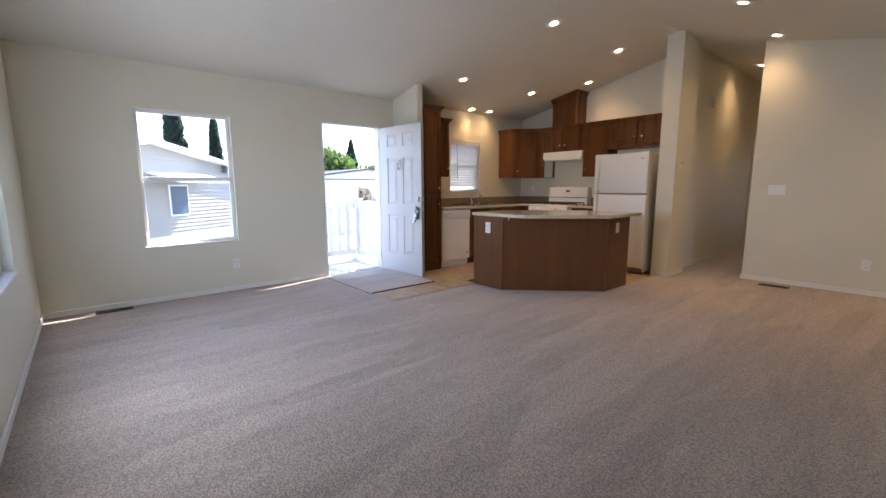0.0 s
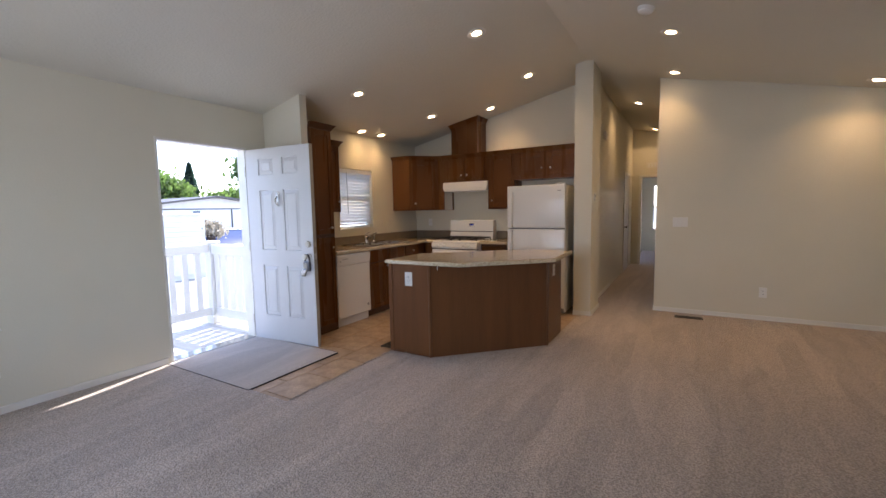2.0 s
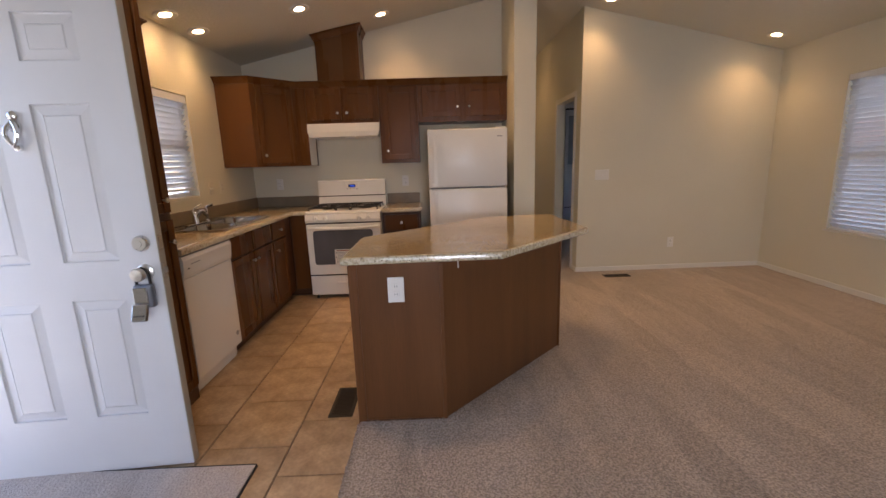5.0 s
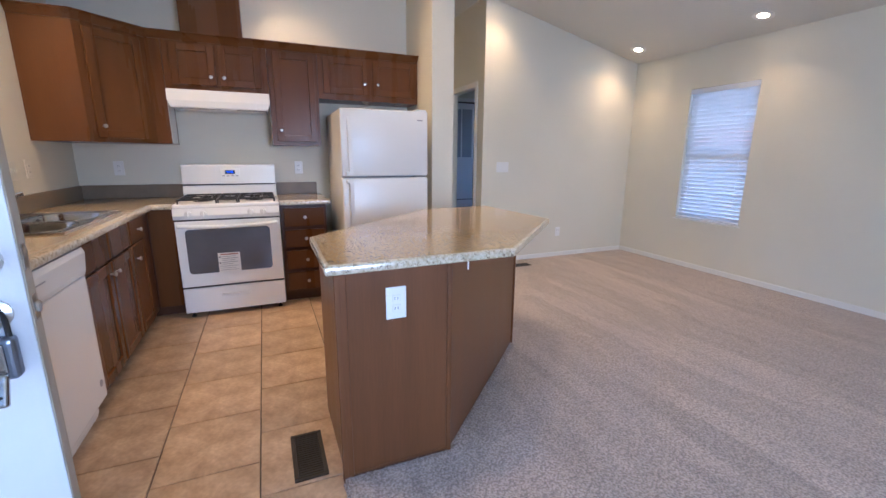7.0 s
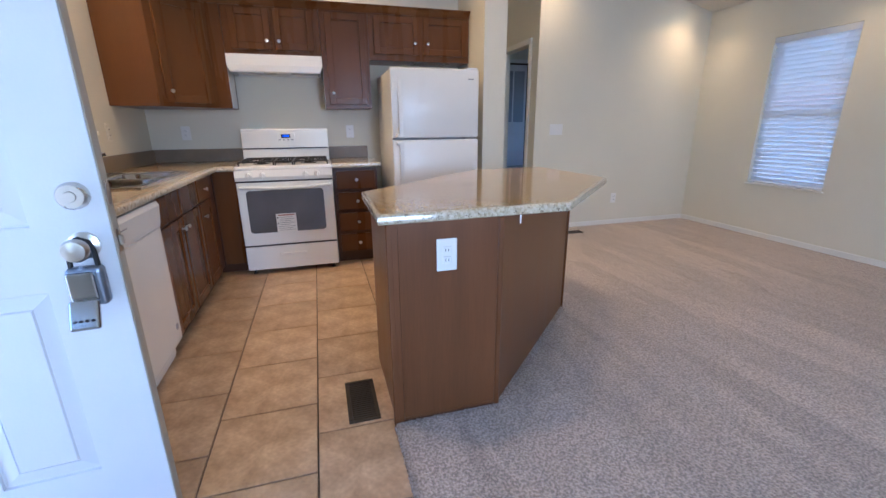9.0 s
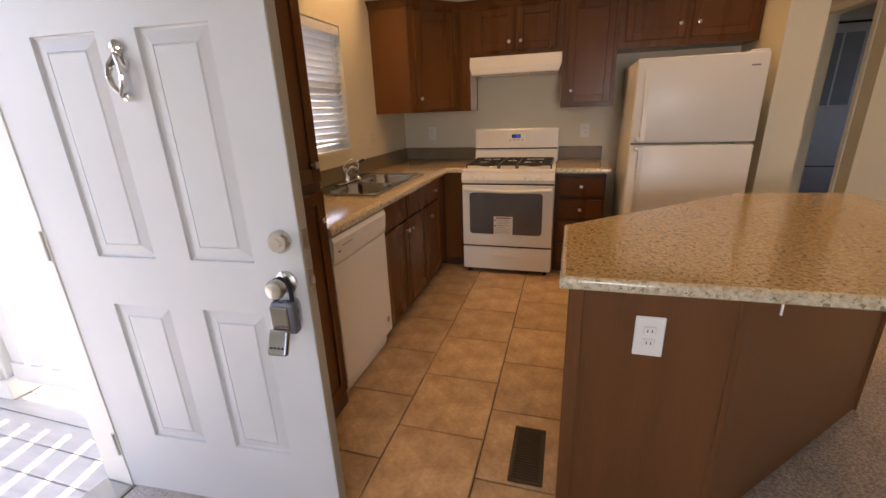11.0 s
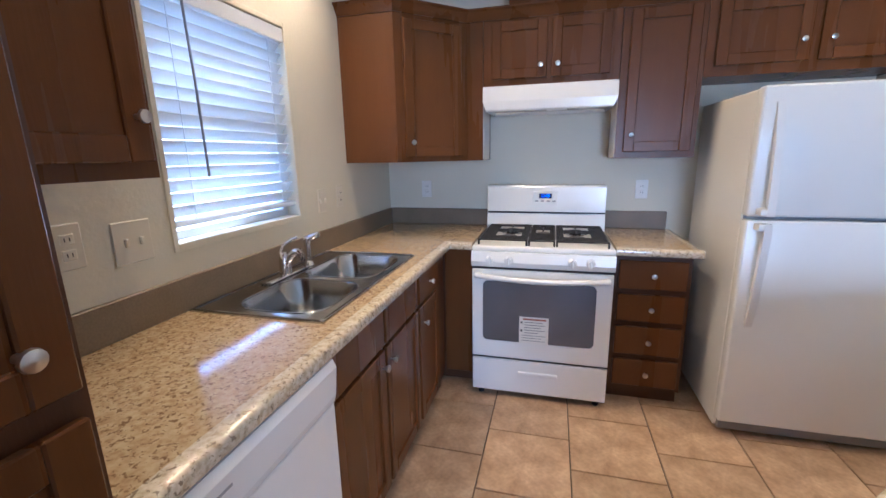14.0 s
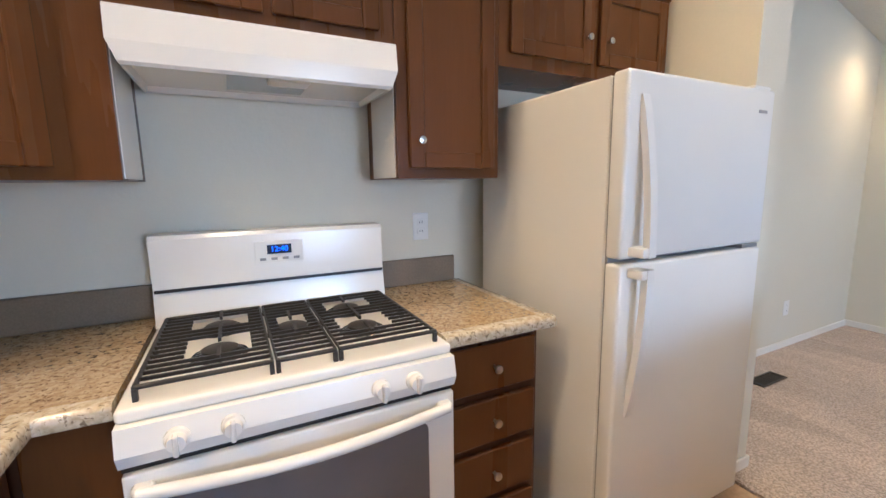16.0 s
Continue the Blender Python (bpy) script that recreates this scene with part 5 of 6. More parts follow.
for i in range(5):
    part("slat", B(3.30 + i * 0.062, 3.345 + i * 0.062, HALL_END - 0.008, HALL_END - 0.001, 2.268, 2.332), M_PLASTIC, gr)

ud = thing("door_3", (4.75, 2.62, 0), "white back door with a shaded upper window in the utility room", "door", kind="structure")
part("leaf", B(4.42, 4.985, 2.585, 2.618, 0.012, 2.20, bevel=0.003), M_DOOR, ud)
part("pane", B(4.47, 4.94, 2.580, 2.586, 1.27, 2.10), material("shaded_glass", (0.30, 0.34, 0.38), 0.15, vary=0.04), ud, "greyish shaded pane")
part("muntin", B(4.725, 4.745, 2.576, 2.581, 1.27, 2.10), M_VINYL, ud)
part("weather_strip", B(4.985, 4.997, 2.58, 2.618, 0.0, 2.23), M_RUBBER, ud, "dark door gap")
part("head_gap", B(4.42, 4.985, 2.58, 2.618, 2.20, 2.225), M_RUBBER, ud, "dark door gap")
part("kick_line", B(4.42, 4.985, 2.581, 2.586, 0.50, 0.512), M_RUBBER, ud)
udt = bmesh.new()
for a in ((4.997, 5.06, 0.0, 2.29), (4.35, 4.997, 2.225, 2.29)):
    box(udt, a[0], a[1], 2.60, 2.62, a[2], a[3], bevel=0.003)
part("door_frame", udt, M_TRIM, ud)

# ---- small fixtures ----
th = thing("thermostat", (3.08, -0.57, 1.5), "small white thermostat on the wall end", "thermostat")
part("body", B(3.08, 3.10, -0.60, -0.54, 1.455, 1.545, bevel=0.005, seg=2), M_PLASTIC, th)
part("display", B(3.0995, 3.1015, -0.59, -0.55, 1.50, 1.53), M_GREY, th)
ch = thing("door_chime", (HALL_L, 0.77, 2.42), "small beige chime box high on the hallway wall", "chime")
part("cover", B(HALL_L, HALL_L + 0.04, 0.71, 0.83, 2.40, 2.52, bevel=0.006, seg=2), M_TRIM, ch)
part("bell", turned(bmesh.new(), [(0.03, 0.040), (0.028, 0.048), (0.0005, 0.05)], (HALL_L, 0.77, 2.46), "x", 16), M_NICKEL, ch, "round bell")


def ceiling_mount(name, x, y, label, category):
    t = new(name)
    t.empty_display_size = 0.1
    t.matrix_world = Matrix.Translation((x, y, ceil_z(x))) @ Matrix.Rotation(math.atan(SLOPE) * (-1 if x < RIDGE else 1), 4, "Y")
    return tagged(t, label, category)


sd = ceiling_mount("smoke_detector", 3.76, -2.2, "white round smoke detector on the ceiling", "smoke detector")
for nm, prof in (("base", [(0.066, 0.0), (0.066, -0.012), (0.060, -0.014)]), ("cover", [(0.060, -0.012), (0.058, -0.030), (0.046, -0.040), (0.0005, -0.042)])):
    o = new(nm, mesh_of(nm, turned(bmesh.new(), prof, (0, 0, 0), "z", 24), M_PLASTIC, True))
    o.parent = sd


def floor_vent(x0, x1, y0, y1, z, label, along):
    t = thing("floor_register", ((x0 + x1) / 2, (y0 + y1) / 2, z), label, "floor vent")
    fr = bmesh.new()
    b = 0.018
    for a in ((x0, x1, y0, y0 + b), (x0, x1, y1 - b, y1), (x0, x0 + b, y0 + b, y1 - b), (x1 - b, x1, y0 + b, y1 - b)):
        box(fr, *a, z, z + 0.006, bevel=0.002)
    part("frame", fr, M_VENT, t)
    part("backing", B(x0 + b, x1 - b, y0 + b, y1 - b, z, z + 0.001), M_BLACK, t)
    span = (y1 - y0 - 2 * b) if along == "x" else (x1 - x0 - 2 * b)
    n = int(span / 0.0135)
    for i in range(n):
        s = (i + 0.5) * span / n
        if along == "x":
            part("louver", B(x0 + b, x1 - b, y0 + b + s - 0.0036, y0 + b + s + 0.0036, z + 0.0015, z + 0.0045), M_VENT, t)
        else:
            part("louver", B(x0 + b + s - 0.0036, x0 + b + s + 0.0036, y0 + b, y1 - b, z + 0.0015, z + 0.0045), M_VENT, t)
    return t


floor_vent(1.44, 1.575, -2.855, -2.55, 0.004, "dark bronze floor register set in the tiles", "x")
floor_vent(0.05, 0.16, -6.58, -6.28, 0.013, "dark bronze floor register in the carpet by the window", "y")
floor_vent(4.0, 4.30, -0.36, -0.25, 0.013, "dark bronze floor register in the carpet by the wall", "x")

# ---- porch ----
M_PORCH = material("porch_white", (0.80, 0.79, 0.76), 0.5, vary=0.04, scale=4, bump=0.06)
M_DECK = material("deck_paint", (0.62, 0.60, 0.56), 0.6, vary=0.08, scale=5, bump=0.1, stretch=(1, 6, 1))
GROUND = -0.45
PX, PY0, PY1 = -1.45, -4.6, -2.83
pd = thing("porch_deck", (-0.8, -3.7, GROUND), "light painted wooden porch deck outside the front door", "porch")
bw_ = 0.14
y_ = PY0 - 0.05
while y_ < PY1 + 0.06:
    part("plank", B(PX - 0.08, -0.121, y_, min(y_ + bw_ - 0.006, PY1 + 0.07), -0.13, -0.10, bevel=0.002), M_DECK, pd)
    y_ += bw_
part("skirt", B(PX - 0.06, PX - 0.03, PY0, PY1 + 0.05, GROUND, -0.13), M_PORCH, pd)
part("skirt", B(PX - 0.03, -0.125, PY1 + 0.02, PY1 + 0.05, GROUND, -0.13), M_PORCH, pd)
part("skirt", B(PX - 0.03, -0.125, PY0, PY0 + 0.03, GROUND, -0.13), M_PORCH, pd)
pr = thing("porch_railing", (PX, PY1, -0.10), "white painted wooden porch railing with flat balusters", "railing")
for x, y in ((PX, PY1), (PX, PY0 + 0.05), (-0.19, PY1)):
    part("post", B(x - 0.06, x + 0.06, y - 0.06, y + 0.06, -0.10, 0.985, bevel=0.006), M_PORCH, pr)
    part("post_cap", B(x - 0.085, x + 0.085, y - 0.085, y + 0.085, 0.985, 1.02, bevel=0.008), M_PORCH, pr)
    part("post_base", B(x - 0.085, x + 0.085, y - 0.085, y + 0.085, -0.10, 0.03, bevel=0.008), M_PORCH, pr)
part("top_rail", B(PX - 0.045, PX + 0.045, PY0 + 0.11, PY1 - 0.06, 0.87, 0.985, bevel=0.006), M_PORCH, pr)
part("bottom_rail", B(PX - 0.03, PX + 0.03, PY0 + 0.11, PY1 - 0.06, 0.02, 0.12, bevel=0.006), M_PORCH, pr)
part("top_rail", B(PX + 0.06, -0.25, PY1 - 0.045, PY1 + 0.045, 0.84, 0.975, bevel=0.006), M_PORCH, pr)
part("bottom_rail", B(PX + 0.06, -0.25, PY1 - 0.03, PY1 + 0.03, 0.0, 0.12, bevel=0.006), M_PORCH, pr)
y_ = PY1 - 0.20
while y_ > PY0 + 0.2:
    part("baluster", B(PX - 0.018, PX + 0.018, y_ - 0.036, y_ + 0.036, 0.12, 0.87, bevel=0.003), M_PORCH, pr)
    y_ -= 0.165
x_ = PX + 0.125
while x_ < -0.28:
    part("baluster", B(x_ - 0.056, x_ + 0.056, PY1 - 0.018, PY1 + 0.018, 0.12, 0.84, bevel=0.003), M_PORCH, pr)
    x_ += 0.155

# ---- outdoors ----
M_GROUND = material("pale_concrete_ground", (0.34, 0.325, 0.295), 0.9, vary=0.15, scale=0.6, fine=0.1, fine_scale=30, bump=0.2, bump_scale=25)
structure("ground", B(-400, 400, -400, 400, GROUND - 0.3, GROUND), M_GROUND, "pale concrete and gravel ground between the homes", "ground")
M_SIDING = material("cream_siding", (0.35, 0.33, 0.285), 0.55, vary=0.05, scale=2, bump=0.05)
M_ROOFW = material("white_roof", (0.72, 0.71, 0.68), 0.5, vary=0.05, scale=2)
M_DARKTRIM = material("dark_trim", (0.10, 0.09, 0.085), 0.6, vary=0.1)
M_PANE = material("dark_window_pane", (0.12, 0.16, 0.20), 0.12, vary=0.1)

# home next door, seen through the living-room window
HN = Matrix.Translation((-9.03, -5.5, GROUND)) @ Matrix.Rotation(math.atan2(0.818, -0.575), 4, "Z")


def next_door(bm):
    bmesh.ops.transform(bm, matrix=HN, verts=bm.verts[:])
    return bm


# local plan: x along the wall, -y out of the wall towards the viewer, z up from the ground
nh = thing("mobile_home", tuple(HN.translation), "cream mobile home with lap siding and a white gable roof", "house")
APEX, AZ, FALL = 0.55, 3.03, 0.19
wall_ = bmesh.new()
extrude_profile(wall_, [(-7.0, 0.0), (5.2, 0.0), (5.2, AZ - FALL * 4.65 - 0.1), (APEX, AZ - 0.1), (-7.0, AZ - FALL * 7.5 - 0.1)], "y", 0.0, 6.0)
part("wall", next_door(wall_), M_SIDING, nh)
PITCH = 0.118
for i in range(int((AZ - 0.3) / PITCH) + 1):
    za = 0.22 + i * PITCH
    zb = za + PITCH
    half = (AZ - 0.12 - zb) / FALL
    a, b = max(-7.0, APEX - half), min(5.2, APEX + half)
    if b - a < 0.4:
        break
    pk = extrude_profile(bmesh.new(), [(-0.030, za), (-0.004, zb), (0.002, zb), (0.002, za)], "x", a, b)
    part("siding_plank", next_door(pk), M_SIDING, nh)
for s in (-1, 1):
    e_x = 5.7 if s > 0 else -7.4
    rf = bmesh.new()
    prof = [(APEX, AZ), (e_x, AZ - FALL * abs(e_x - APEX)), (e_x, AZ - FALL * abs(e_x - APEX) - 0.12), (APEX, AZ - 0.12)]
    extrude_profile(rf, prof, "y", -0.35, 6.2)
    part("roof", next_door(rf), M_ROOFW, nh, "white roof slope")
w_ = part("window", next_door(box(bmesh.new(), 1.05, 1.75, -0.05, 0.0, 0.80, 1.75, bevel=0.004)), M_VINYL, nh)
o = new("pane", mesh_of("pane", next_door(box(bmesh.new(), 1.10, 1.70, -0.056, -0.049, 0.85, 1.70)), M_PANE))
o.parent = w_
aw = part("awning", next_door(extrude_profile(bmesh.new(), [(0.0, 2.12), (-1.25, 1.84), (-1.25, 1.80), (0.0, 2.07)], "x", 0.35, 2.3)), M_ROOFW, nh, "white metal window awning")
part("skirting", next_door(box(bmesh.new(), -7.0, 5.2, -0.03, 0.0, 0.0, 0.22)), M_ROOFW, nh)
part("lamp_box", next_door(box(bmesh.new(), 3.25, 3.55, -0.18, 0.0, 2.18, 2.42, bevel=0.01)), M_DARKTRIM, nh, "dark lamp box under the eave")

# home across the street
ah = thing("mobile_home", (-20.0, 6.0, GROUND), "white mobile home with a low gable roof and dark trim", "house")
extr = bmesh.new()
extrude_profile(extr, [(-2.0, GROUND), (14.5, GROUND), (14.5, 1.65), (8.4, 2.38), (-2.0, 1.1)], "x", -27.0, -20.0)
part("wall", extr, M_PORCH, ah)
for ya, yb, za, zb in ((8.4, 15.2, 2.46, 1.66), (8.4, -2.6, 2.46, 1.02)):
    part("roof", extrude_profile(bmesh.new(), [(ya, za), (yb, zb), (yb, zb - 0.10), (ya, za - 0.10)], "x", -27.3, -19.5), M_DARKTRIM, ah, "dark roof edge")
part("fascia", B(-20.03, -19.99, -1.8, 14.4, 1.66, 1.73), M_DARKTRIM, ah, "dark horizontal trim")
part("corner_post", B(-20.05, -19.97, 9.38, 9.46, GROUND, 1.66), M_DARKTRIM, ah)
w_ = part("window", B(-20.05, -19.97, 7.0, 7.95, 1.40, 1.62, bevel=0.01), M_VINYL, ah)
o = new("pane", mesh_of("pane", B(-19.972, -19.965, 7.08, 7.5, 1.44, 1.59), M_PANE))
o.parent = w_
lat = part("lattice_screen", B(-20.02, -19.96, 10.6, 14.0, GROUND, 1.62), M_DARKTRIM, ah, "dark lattice screen")
for i in range(16):
    for sgn in (-1, 1):
        lb_ = bmesh.new()
        y_ = 10.75 + i * 0.21
        box(lb_, -19.955, -19.94, -0.012, 0.012, -0.36, 0.36)
        bmesh.ops.transform(lb_, matrix=Matrix.Translation((0, y_, 1.33)) @ Matrix.Rotation(sgn * radians(45), 4, "X"), verts=lb_.verts[:])
        q = new("lath", mesh_of("lath", lb_, M_PORCH))
        q.parent = lat

# slatted utility shed and shrub by the drive
M_SHRUB = material("dry_shrub", (0.44, 0.40, 0.31), 0.9, vary=0.25, scale=8, per_object=0.2)
us = thing("utility_shed", (-8.6, -0.2, GROUND), "white louvred utility shed by the driveway", "shed")
part("body", B(-9.2, -8.02, -1.3, 0.86, GROUND, 1.36), M_PORCH, us)
for i in range(12):
    part("louver", extrude_profile(bmesh.new(), [(-8.02, GROUND + 0.15 + i * 0.135), (-7.985, GROUND + 0.15 + i * 0.135), (-8.02, GROUND + 0.27 + i * 0.135)], "y", -1.28, 0.84), M_PORCH, us)
part("roof", B(-9.3, -7.92, -1.4, 0.94, 1.36, 1.42, bevel=0.01), M_ROOFW, us)

# parked car
M_CARP = material("car_paint_white", (0.75, 0.75, 0.74), 0.25, vary=0.02, coat=0.5)
M_CARG = material("car_glass", (0.03, 0.05, 0.12), 0.3, vary=0.05, spec=0.1)
M_TYRE = material("tyre", (0.03, 0.03, 0.03), 0.8, vary=0.1)
car = thing("parked_car", (-9.5, 2.34, GROUND), "white parked car with dark blue windows", "car")
cy0, cy1 = 1.46, 3.22
body_ = bmesh.new()
extrude_profile(body_, [(-7.45, -0.15), (-7.42, 0.16), (-7.62, 0.30), (-8.55, 0.42), (-11.7, 0.44), (-11.85, 0.30), (-11.88, -0.15), (-11.7, -0.26), (-7.6, -0.26)], "y", cy0, cy1)
bmesh.ops.bevel(body_, geom=body_.edges[:], offset=0.05, segments=2, affect="EDGES")
part("body", body_, M_CARP, car, smooth=True)
cab = bmesh.new()
lo_ = [(-8.45, cy0 + 0.06), (-8.45, cy1 - 0.06), (-11.4, cy1 - 0.06), (-11.4, cy0 + 0.06)]
hi_ = [(-9.15, cy0 + 0.22), (-9.15, cy1 - 0.22), (-11.0, cy1 - 0.22), (-11.0, cy0 + 0.22)]
va, vb = [cab.verts.new((x, y, 0.40)) for x, y in lo_], [cab.verts.new((x, y, 0.86)) for x, y in hi_]
cab.faces.new(vb), cab.faces.new(va)
for i in range(4):
    cab.faces.new((va[i], va[(i + 1) % 4], vb[(i + 1) % 4], vb[i]))
bmesh.ops.bevel(cab, geom=cab.edges[:], offset=0.04, segments=2, affect="EDGES")
part("windshield", cab, M_CARG, car, "dark blue glass", True)
part("roof", B(-11.0, -9.15, cy0 + 0.22, cy1 - 0.22, 0.85, 0.885, bevel=0.015), M_CARP, car)
for x, y in ((-8.3, cy0 + 0.08), (-8.3, cy1 - 0.08), (-11.0, cy0 + 0.08), (-11.0, cy1 - 0.08)):
    ty = part("wheel", turned(bmesh.new(), [(0.20, -0.10), (0.30, -0.09), (0.32, -0.05), (0.32, 0.05), (0.30, 0.09), (0.20, 0.10)], (x, y, GROUND + 0.32), "y", 20), M_TYRE, car, "black tyre", True)
    q = new("rim", mesh_of("rim", turned(bmesh.new(), [(0.20, -0.102), (0.19, -0.08), (0.19, 0.08), (0.20, 0.102)], (x, y, GROUND + 0.32), "y", 16), M_NICKEL, True))
    q.parent = ty

# home on the far side, behind the tall window's blind
eh = thing("mobile_home", (13.0, -1.0, GROUND), "pale mobile home with a reddish-brown roof", "house")
# the wall's bluish shade is put into its colour, as the sun strikes it here
part("wall", B(11.5, 17.0, -9.0, 9.0, GROUND, 1.55), material("shade_tinted_siding", (0.34, 0.37, 0.41), 0.6, vary=0.06), eh)
part("roof", extrude_profile(bmesh.new(), [(11.1, 1.52), (14.2, 2.1), (17.4, 1.52), (17.4, 1.62), (14.2, 2.22), (11.1, 1.62)], "y", -9.3, 9.3), material("red_roof", (0.30, 0.10, 0.065), 0.8, vary=0.15, scale=5, bump=0.2), eh, "reddish-brown roof")

# trees
M_BARK = material("bark", (0.13, 0.09, 0.06), 0.9, vary=0.2, scale=8, bump=0.4, bump_scale=20)
M_CYPRESS = material("cypress_foliage", (0.045, 0.075, 0.05), 0.7, vary=0.3, scale=3)
M_LEAF = material("tree_leaves", (0.12, 0.17, 0.045), 0.6, vary=0.3, scale=2)
M_LEAF_DARK = material("dark_tree_leaves", (0.08, 0.13, 0.06), 0.6, vary=0.3, scale=2)

for leafy in (M_LEAF, M_LEAF_DARK, M_CYPRESS, M_SHRUB):
    ln, ll = leafy.node_tree.nodes, leafy.node_tree.links
    through_leaf, blend = ln.new("ShaderNodeBsdfTranslucent"), ln.new("ShaderNodeMixShader")
    through_leaf.inputs["Color"].default_value = {M_CYPRESS: (0.06, 0.12, 0.07, 1), M_SHRUB: (0.52, 0.47, 0.37, 1)}.get(leafy, (0.20, 0.32, 0.07, 1))
    blend.inputs["Fac"].default_value = 0.45
    ll.new(ln["Principled BSDF"].outputs[0], blend.inputs[1])
    ll.new(through_leaf.outputs[0], blend.inputs[2])
    ll.new(blend.outputs[0], ln["Material Output"].inputs["Surface"])


def leaf_mesh(name, points, size, mat, rng):
    """Many small folded leaves, one at each point, turned at random."""
    vs, fs = [], []
    for p in points:
        e = Euler((rng.uniform(0, 6.28), rng.uniform(0, 6.28), rng.uniform(0, 6.28))).to_matrix()
        s = size * rng.uniform(0.6, 1.3)
        b0 = len(vs)
        for q in ((-0.5, 0, 0), (0, 0.3, 0.12), (0.5, 0, 0), (0, -0.3, 0.12)):
            vs.append(p + e @ (Vector(q) * s))
        fs += [(b0, b0 + 1, b0 + 2), (b0, b0 + 2, b0 + 3)]
    me = bpy.data.meshes.new(name)
    me.from_pydata(vs, [], fs)
    me.materials.append(mat)
    return me


def tree(name, at, height, radius, shape, mat, label, seed, leaves=5200, leaf=0.30):
    rng = random.Random(seed)
    t = thing(name, at, label, "tree")
    base = Vector(at)
    tr = bmesh.new()
    n = 6
    tr_pts = [base + Vector((0.08 * math.sin(i * 1.7 + seed), 0.08 * math.cos(i * 2.1 + seed), height * (0.8 if shape == "cypress" else 0.55) * i / n)) for i in range(n + 1)]
    rings = []
    for i, p in enumerate(tr_pts):
        r = height * 0.028 * (1 - 0.75 * i / n)
        rings.append([tr.verts.new(p + Vector((r * math.cos(k * math.pi / 4), r * math.sin(k * math.pi / 4), 0))) for k in range(8)])
    for a, b in zip(rings, rings[1:]):
        for k in range(8):
            tr.faces.new((a[k], a[(k + 1) % 8], b[(k + 1) % 8], b[k]))
    part("trunk", tr, M_BARK, t)
    pts, tips = [], []
    if shape == "cypress":
        for _ in range(leaves):
            u = rng.random() ** 0.8
            r = radius * (math.sin(math.pi * min(1, 0.06 + 0.94 * (1 - u))) * 0.25 + 0.9 * (1 - u) ** 0.75) * rng.uniform(0.55, 1.08)
            a = rng.uniform(0, 6.28)
            r *= 1 + 0.18 * math.sin(3 * a + 9 * u)
            pts.append(base + Vector((r * math.cos(a), r * math.sin(a), height * (0.07 + 0.93 * u))))
    else:
        for k in range(9):
            a, e = rng.uniform(0, 6.28), rng.uniform(0.25, 1.3)
            tip = base + Vector((0, 0, height * 0.5)) + Vector((math.cos(a) * math.cos(e) * radius * 0.75, math.sin(a) * math.cos(e) * radius * 0.75, math.sin(e) * height * 0.34))
            tips.append(tip)
            part("limb", tube(bmesh.new(), [base + Vector((0, 0, height * 0.38)), (base + Vector((0, 0, height * 0.42))).lerp(tip, 0.5) + Vector((0, 0, 0.1)), tip], height * 0.010, 6), M_BARK, t)
        for _ in range(leaves):
            c0 = rng.choice(tips)
            d = Vector((rng.gauss(0, 1), rng.gauss(0, 1), rng.gauss(0, 0.75)))
            pts.append(c0 + d * radius * 0.24)
    cr_ = new("crown", leaf_mesh("crown", [p - base for p in pts], leaf, mat, rng))
    cr_.parent = t
    return t


tree("cypress_tree", (-25.0, -2.05, GROUND), 8.6, 0.62, "cypress", M_CYPRESS, "tall dark narrow cypress behind the home", 3)
tree("cypress_tree", (-25.0, 0.15, GROUND), 6.3, 0.45, "cypress", M_CYPRESS, "slim dark cypress behind the home", 4)
tree("cypress_tree", (-24.0, -4.6, GROUND), 8.2, 0.6, "cypress", M_CYPRESS, "tall dark narrow cypress behind the home", 5)
tree("cypress_tree", (-36.0, 15.8, GROUND), 6.6, 0.75, "cypress", M_CYPRESS, "dark cypress beyond the home across the street", 6)
tree("leafy_tree", (-33.0, 10.9, GROUND), 5.4, 2.6, "round", M_LEAF, "light green leafy tree beyond the roofs", 7, 7000, 0.42)
tree("leafy_tree", (-33.0, 17.5, GROUND), 3.9, 2.4, "round", M_LEAF, "light green leafy tree beyond the roofs", 8, 5000, 0.42)
tree("leafy_tree", (-26.9, 18.0, GROUND), 8.2, 2.7, "round", M_LEAF_DARK, "large dark green leafy tree across the street", 9, 14000, 0.42)
tree("leafy_tree", (-24.0, 1.6, GROUND), 4.2, 0.9, "round", M_SHRUB, "small reddish-brown tree beside the cypress", 10, 900, 0.22)
tree("dry_shrub", (-8.3, 1.16, GROUND), 1.85, 0.42, "round", M_SHRUB, "dry beige shrub beside the shed", 11, 900, 0.12)

# ---- floor tiles ----
TILE, GAP = 0.4095, 0.006
XG = 0.908                                  # a joint between two columns of tiles
tile_meshes = {}
floor_ob = bpy.data.objects["floor"]


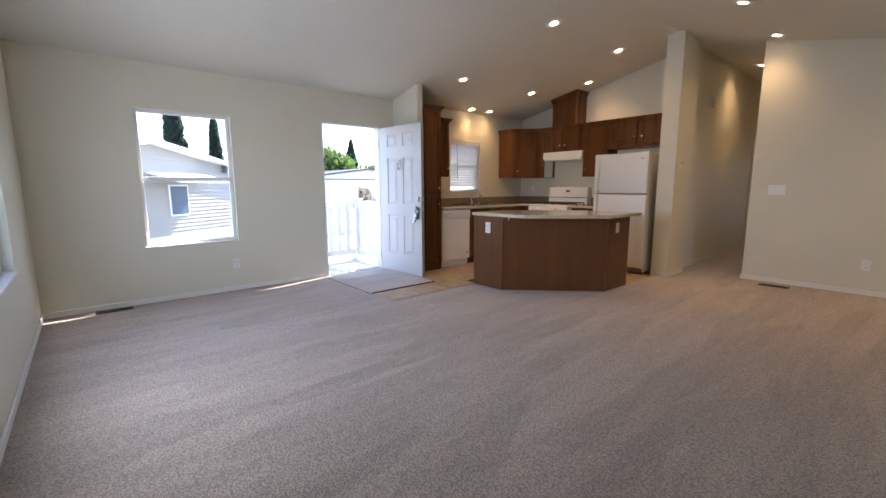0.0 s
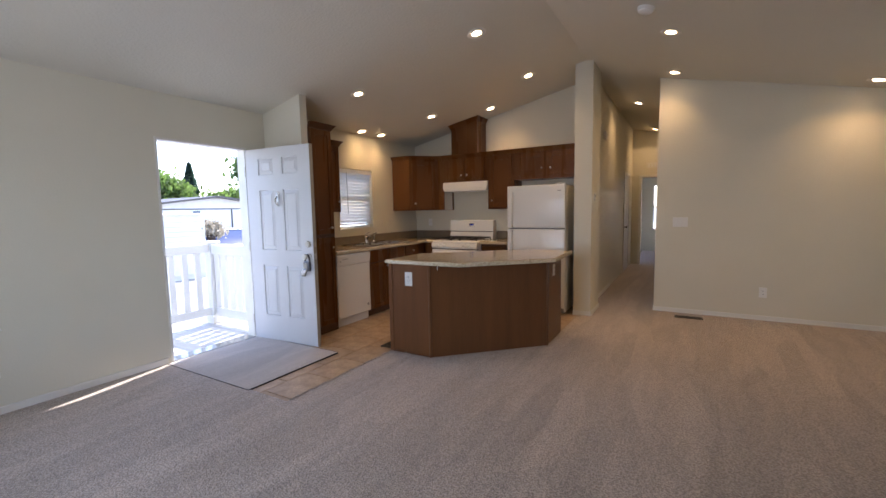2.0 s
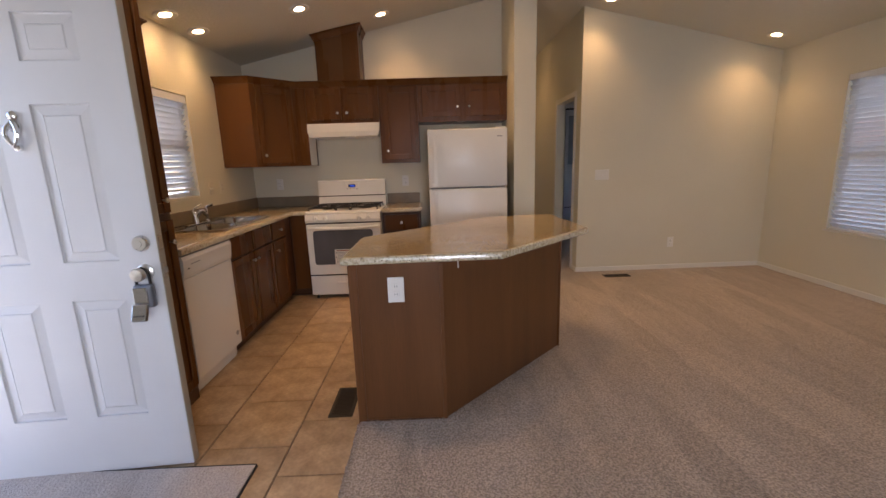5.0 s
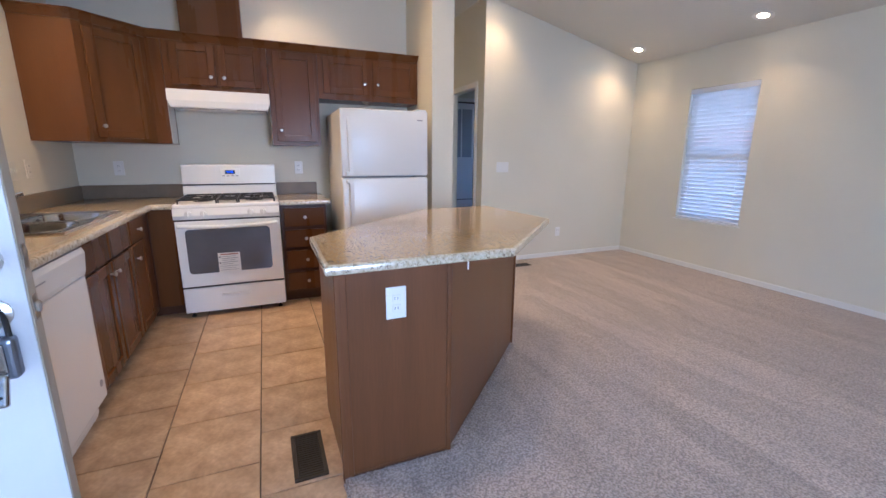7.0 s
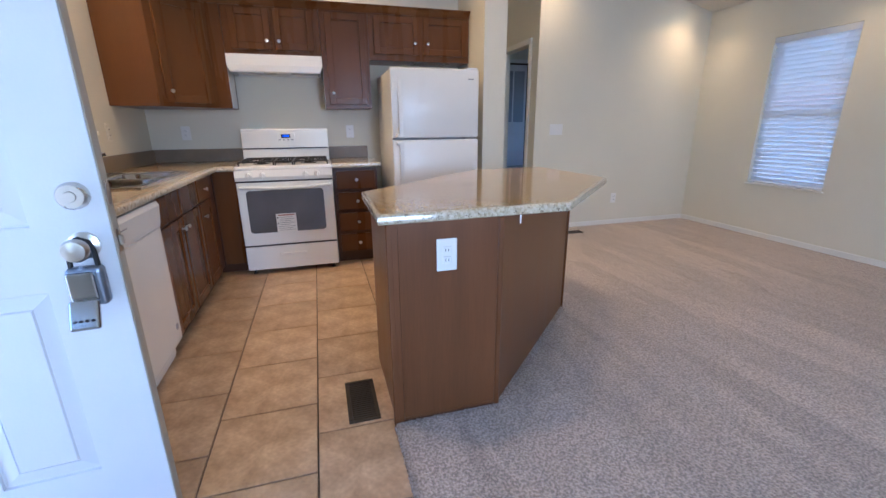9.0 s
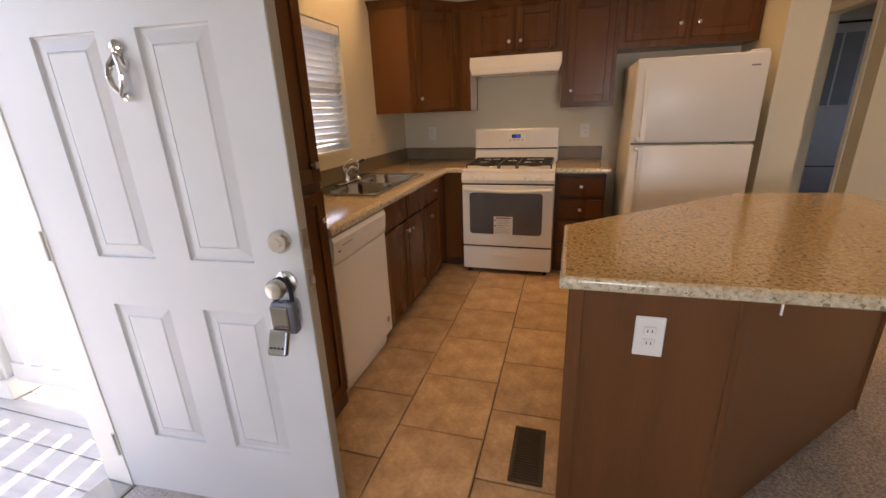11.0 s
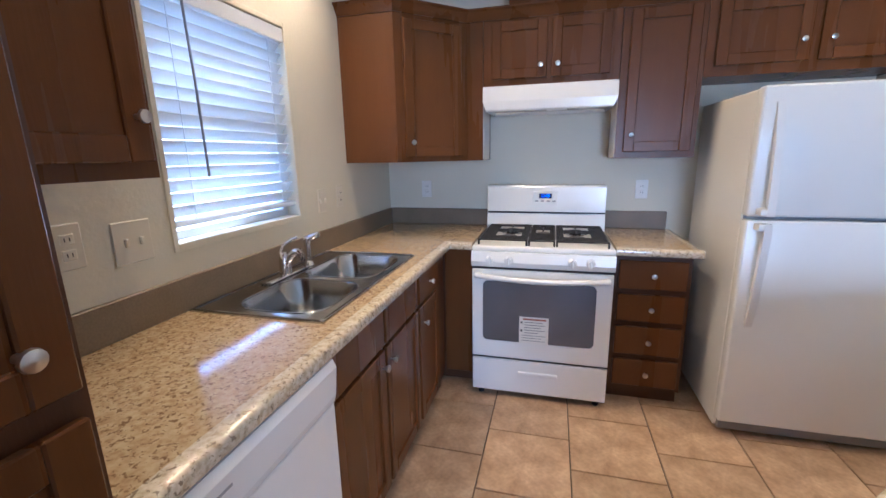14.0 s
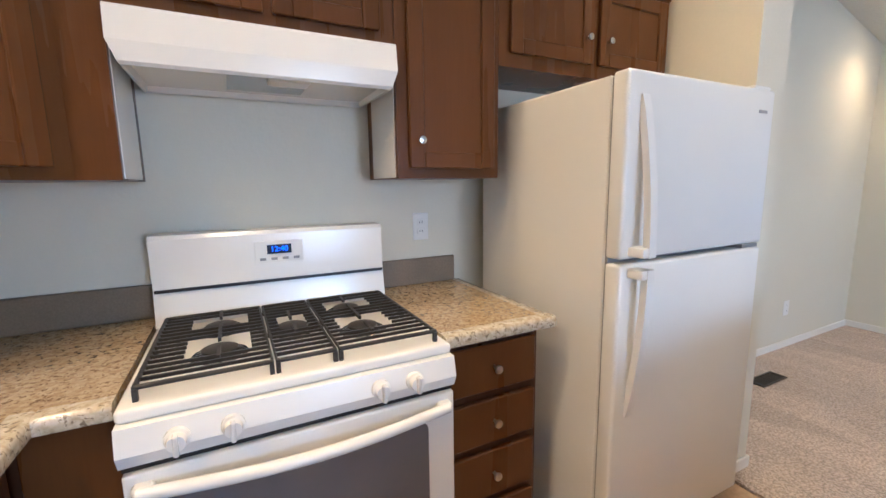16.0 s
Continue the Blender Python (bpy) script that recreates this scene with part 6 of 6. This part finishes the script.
def tile_piece(w, d):
    key = (round(w, 3), round(d, 3))
    if key not in tile_meshes:
        bm = box(bmesh.new(), -w / 2, w / 2, -d / 2, d / 2, -0.006, 0.004)
        top = [e for e in bm.edges if all(v.co.z > 0 for v in e.verts)]
        bmesh.ops.bevel(bm, geom=top, offset=0.0025, segments=1, affect="EDGES")
        tile_meshes[key] = mesh_of("tile", bm, M_TILE)
    return tile_meshes[key]


for i in range(-3, 6):
    xa, xb = XG + i * TILE * 0.988, XG + (i + 1) * TILE * 0.988
    shift = 0.0 if i % 2 == 0 else TILE / 2
    for j in range(-1, 12):
        yb = -0.21 - (j - 1) * TILE - shift
        ya = yb - TILE
        limit_x = 1.627 if (ya + yb) / 2 < -2.93 else 2.925
        cx0, cx1, cy0_, cy1_ = max(xa, 0.002), min(xb, limit_x), max(ya, -4.146), min(yb, -0.002)
        if cx1 - cx0 < 0.03 or cy1_ - cy0_ < 0.03:
            continue
        o = new("tile", tile_piece(cx1 - cx0 - GAP, cy1_ - cy0_ - GAP))
        o.parent = floor_ob
        o.matrix_basis = pose((cx0 + cx1) / 2, (cy0_ + cy1_) / 2, random.uniform(-0.0006, 0.0006))

# ---- pile along the carpet's edge ----
rng = random.Random(21)
vs, fs = [], []
for (xa, ya), (xb, yb), n in (((1.63, -4.14), (1.63, -2.93), 1300), ((1.63, -2.925), (2.09, -2.925), 700), ((2.10, -2.915), (2.93, -2.10), 900)):
    for _ in range(n):
        u, side = rng.random(), rng.uniform(-0.008, 0.022)
        d = Vector((xb - xa, yb - ya, 0)).normalized()
        p = Vector((xa + (xb - xa) * u, ya + (yb - ya) * u, 0.006)) + Vector((d.y, -d.x, 0)) * side
        r, h = rng.uniform(0.003, 0.006), rng.uniform(0.008, 0.017)
        lean = Vector((rng.gauss(0, 0.005), rng.gauss(0, 0.005), h))
        b0, a0 = len(vs), rng.uniform(0, 6.28)
        vs += [p + Vector((r * math.cos(a0 + k * 2.094), r * math.sin(a0 + k * 2.094), 0)) for k in range(3)] + [p + lean]
        fs += [(b0, b0 + 1, b0 + 3), (b0 + 1, b0 + 2, b0 + 3), (b0 + 2, b0, b0 + 3)]
pile = bpy.data.meshes.new("pile_edge")
pile.from_pydata(vs, [], fs)
pile.materials.append(M_CARPET)
po = new("pile_edge", pile)
po.parent = bpy.data.objects["floor_carpet"]
tagged(po, "frayed edge of the carpet pile", kind="stuff")
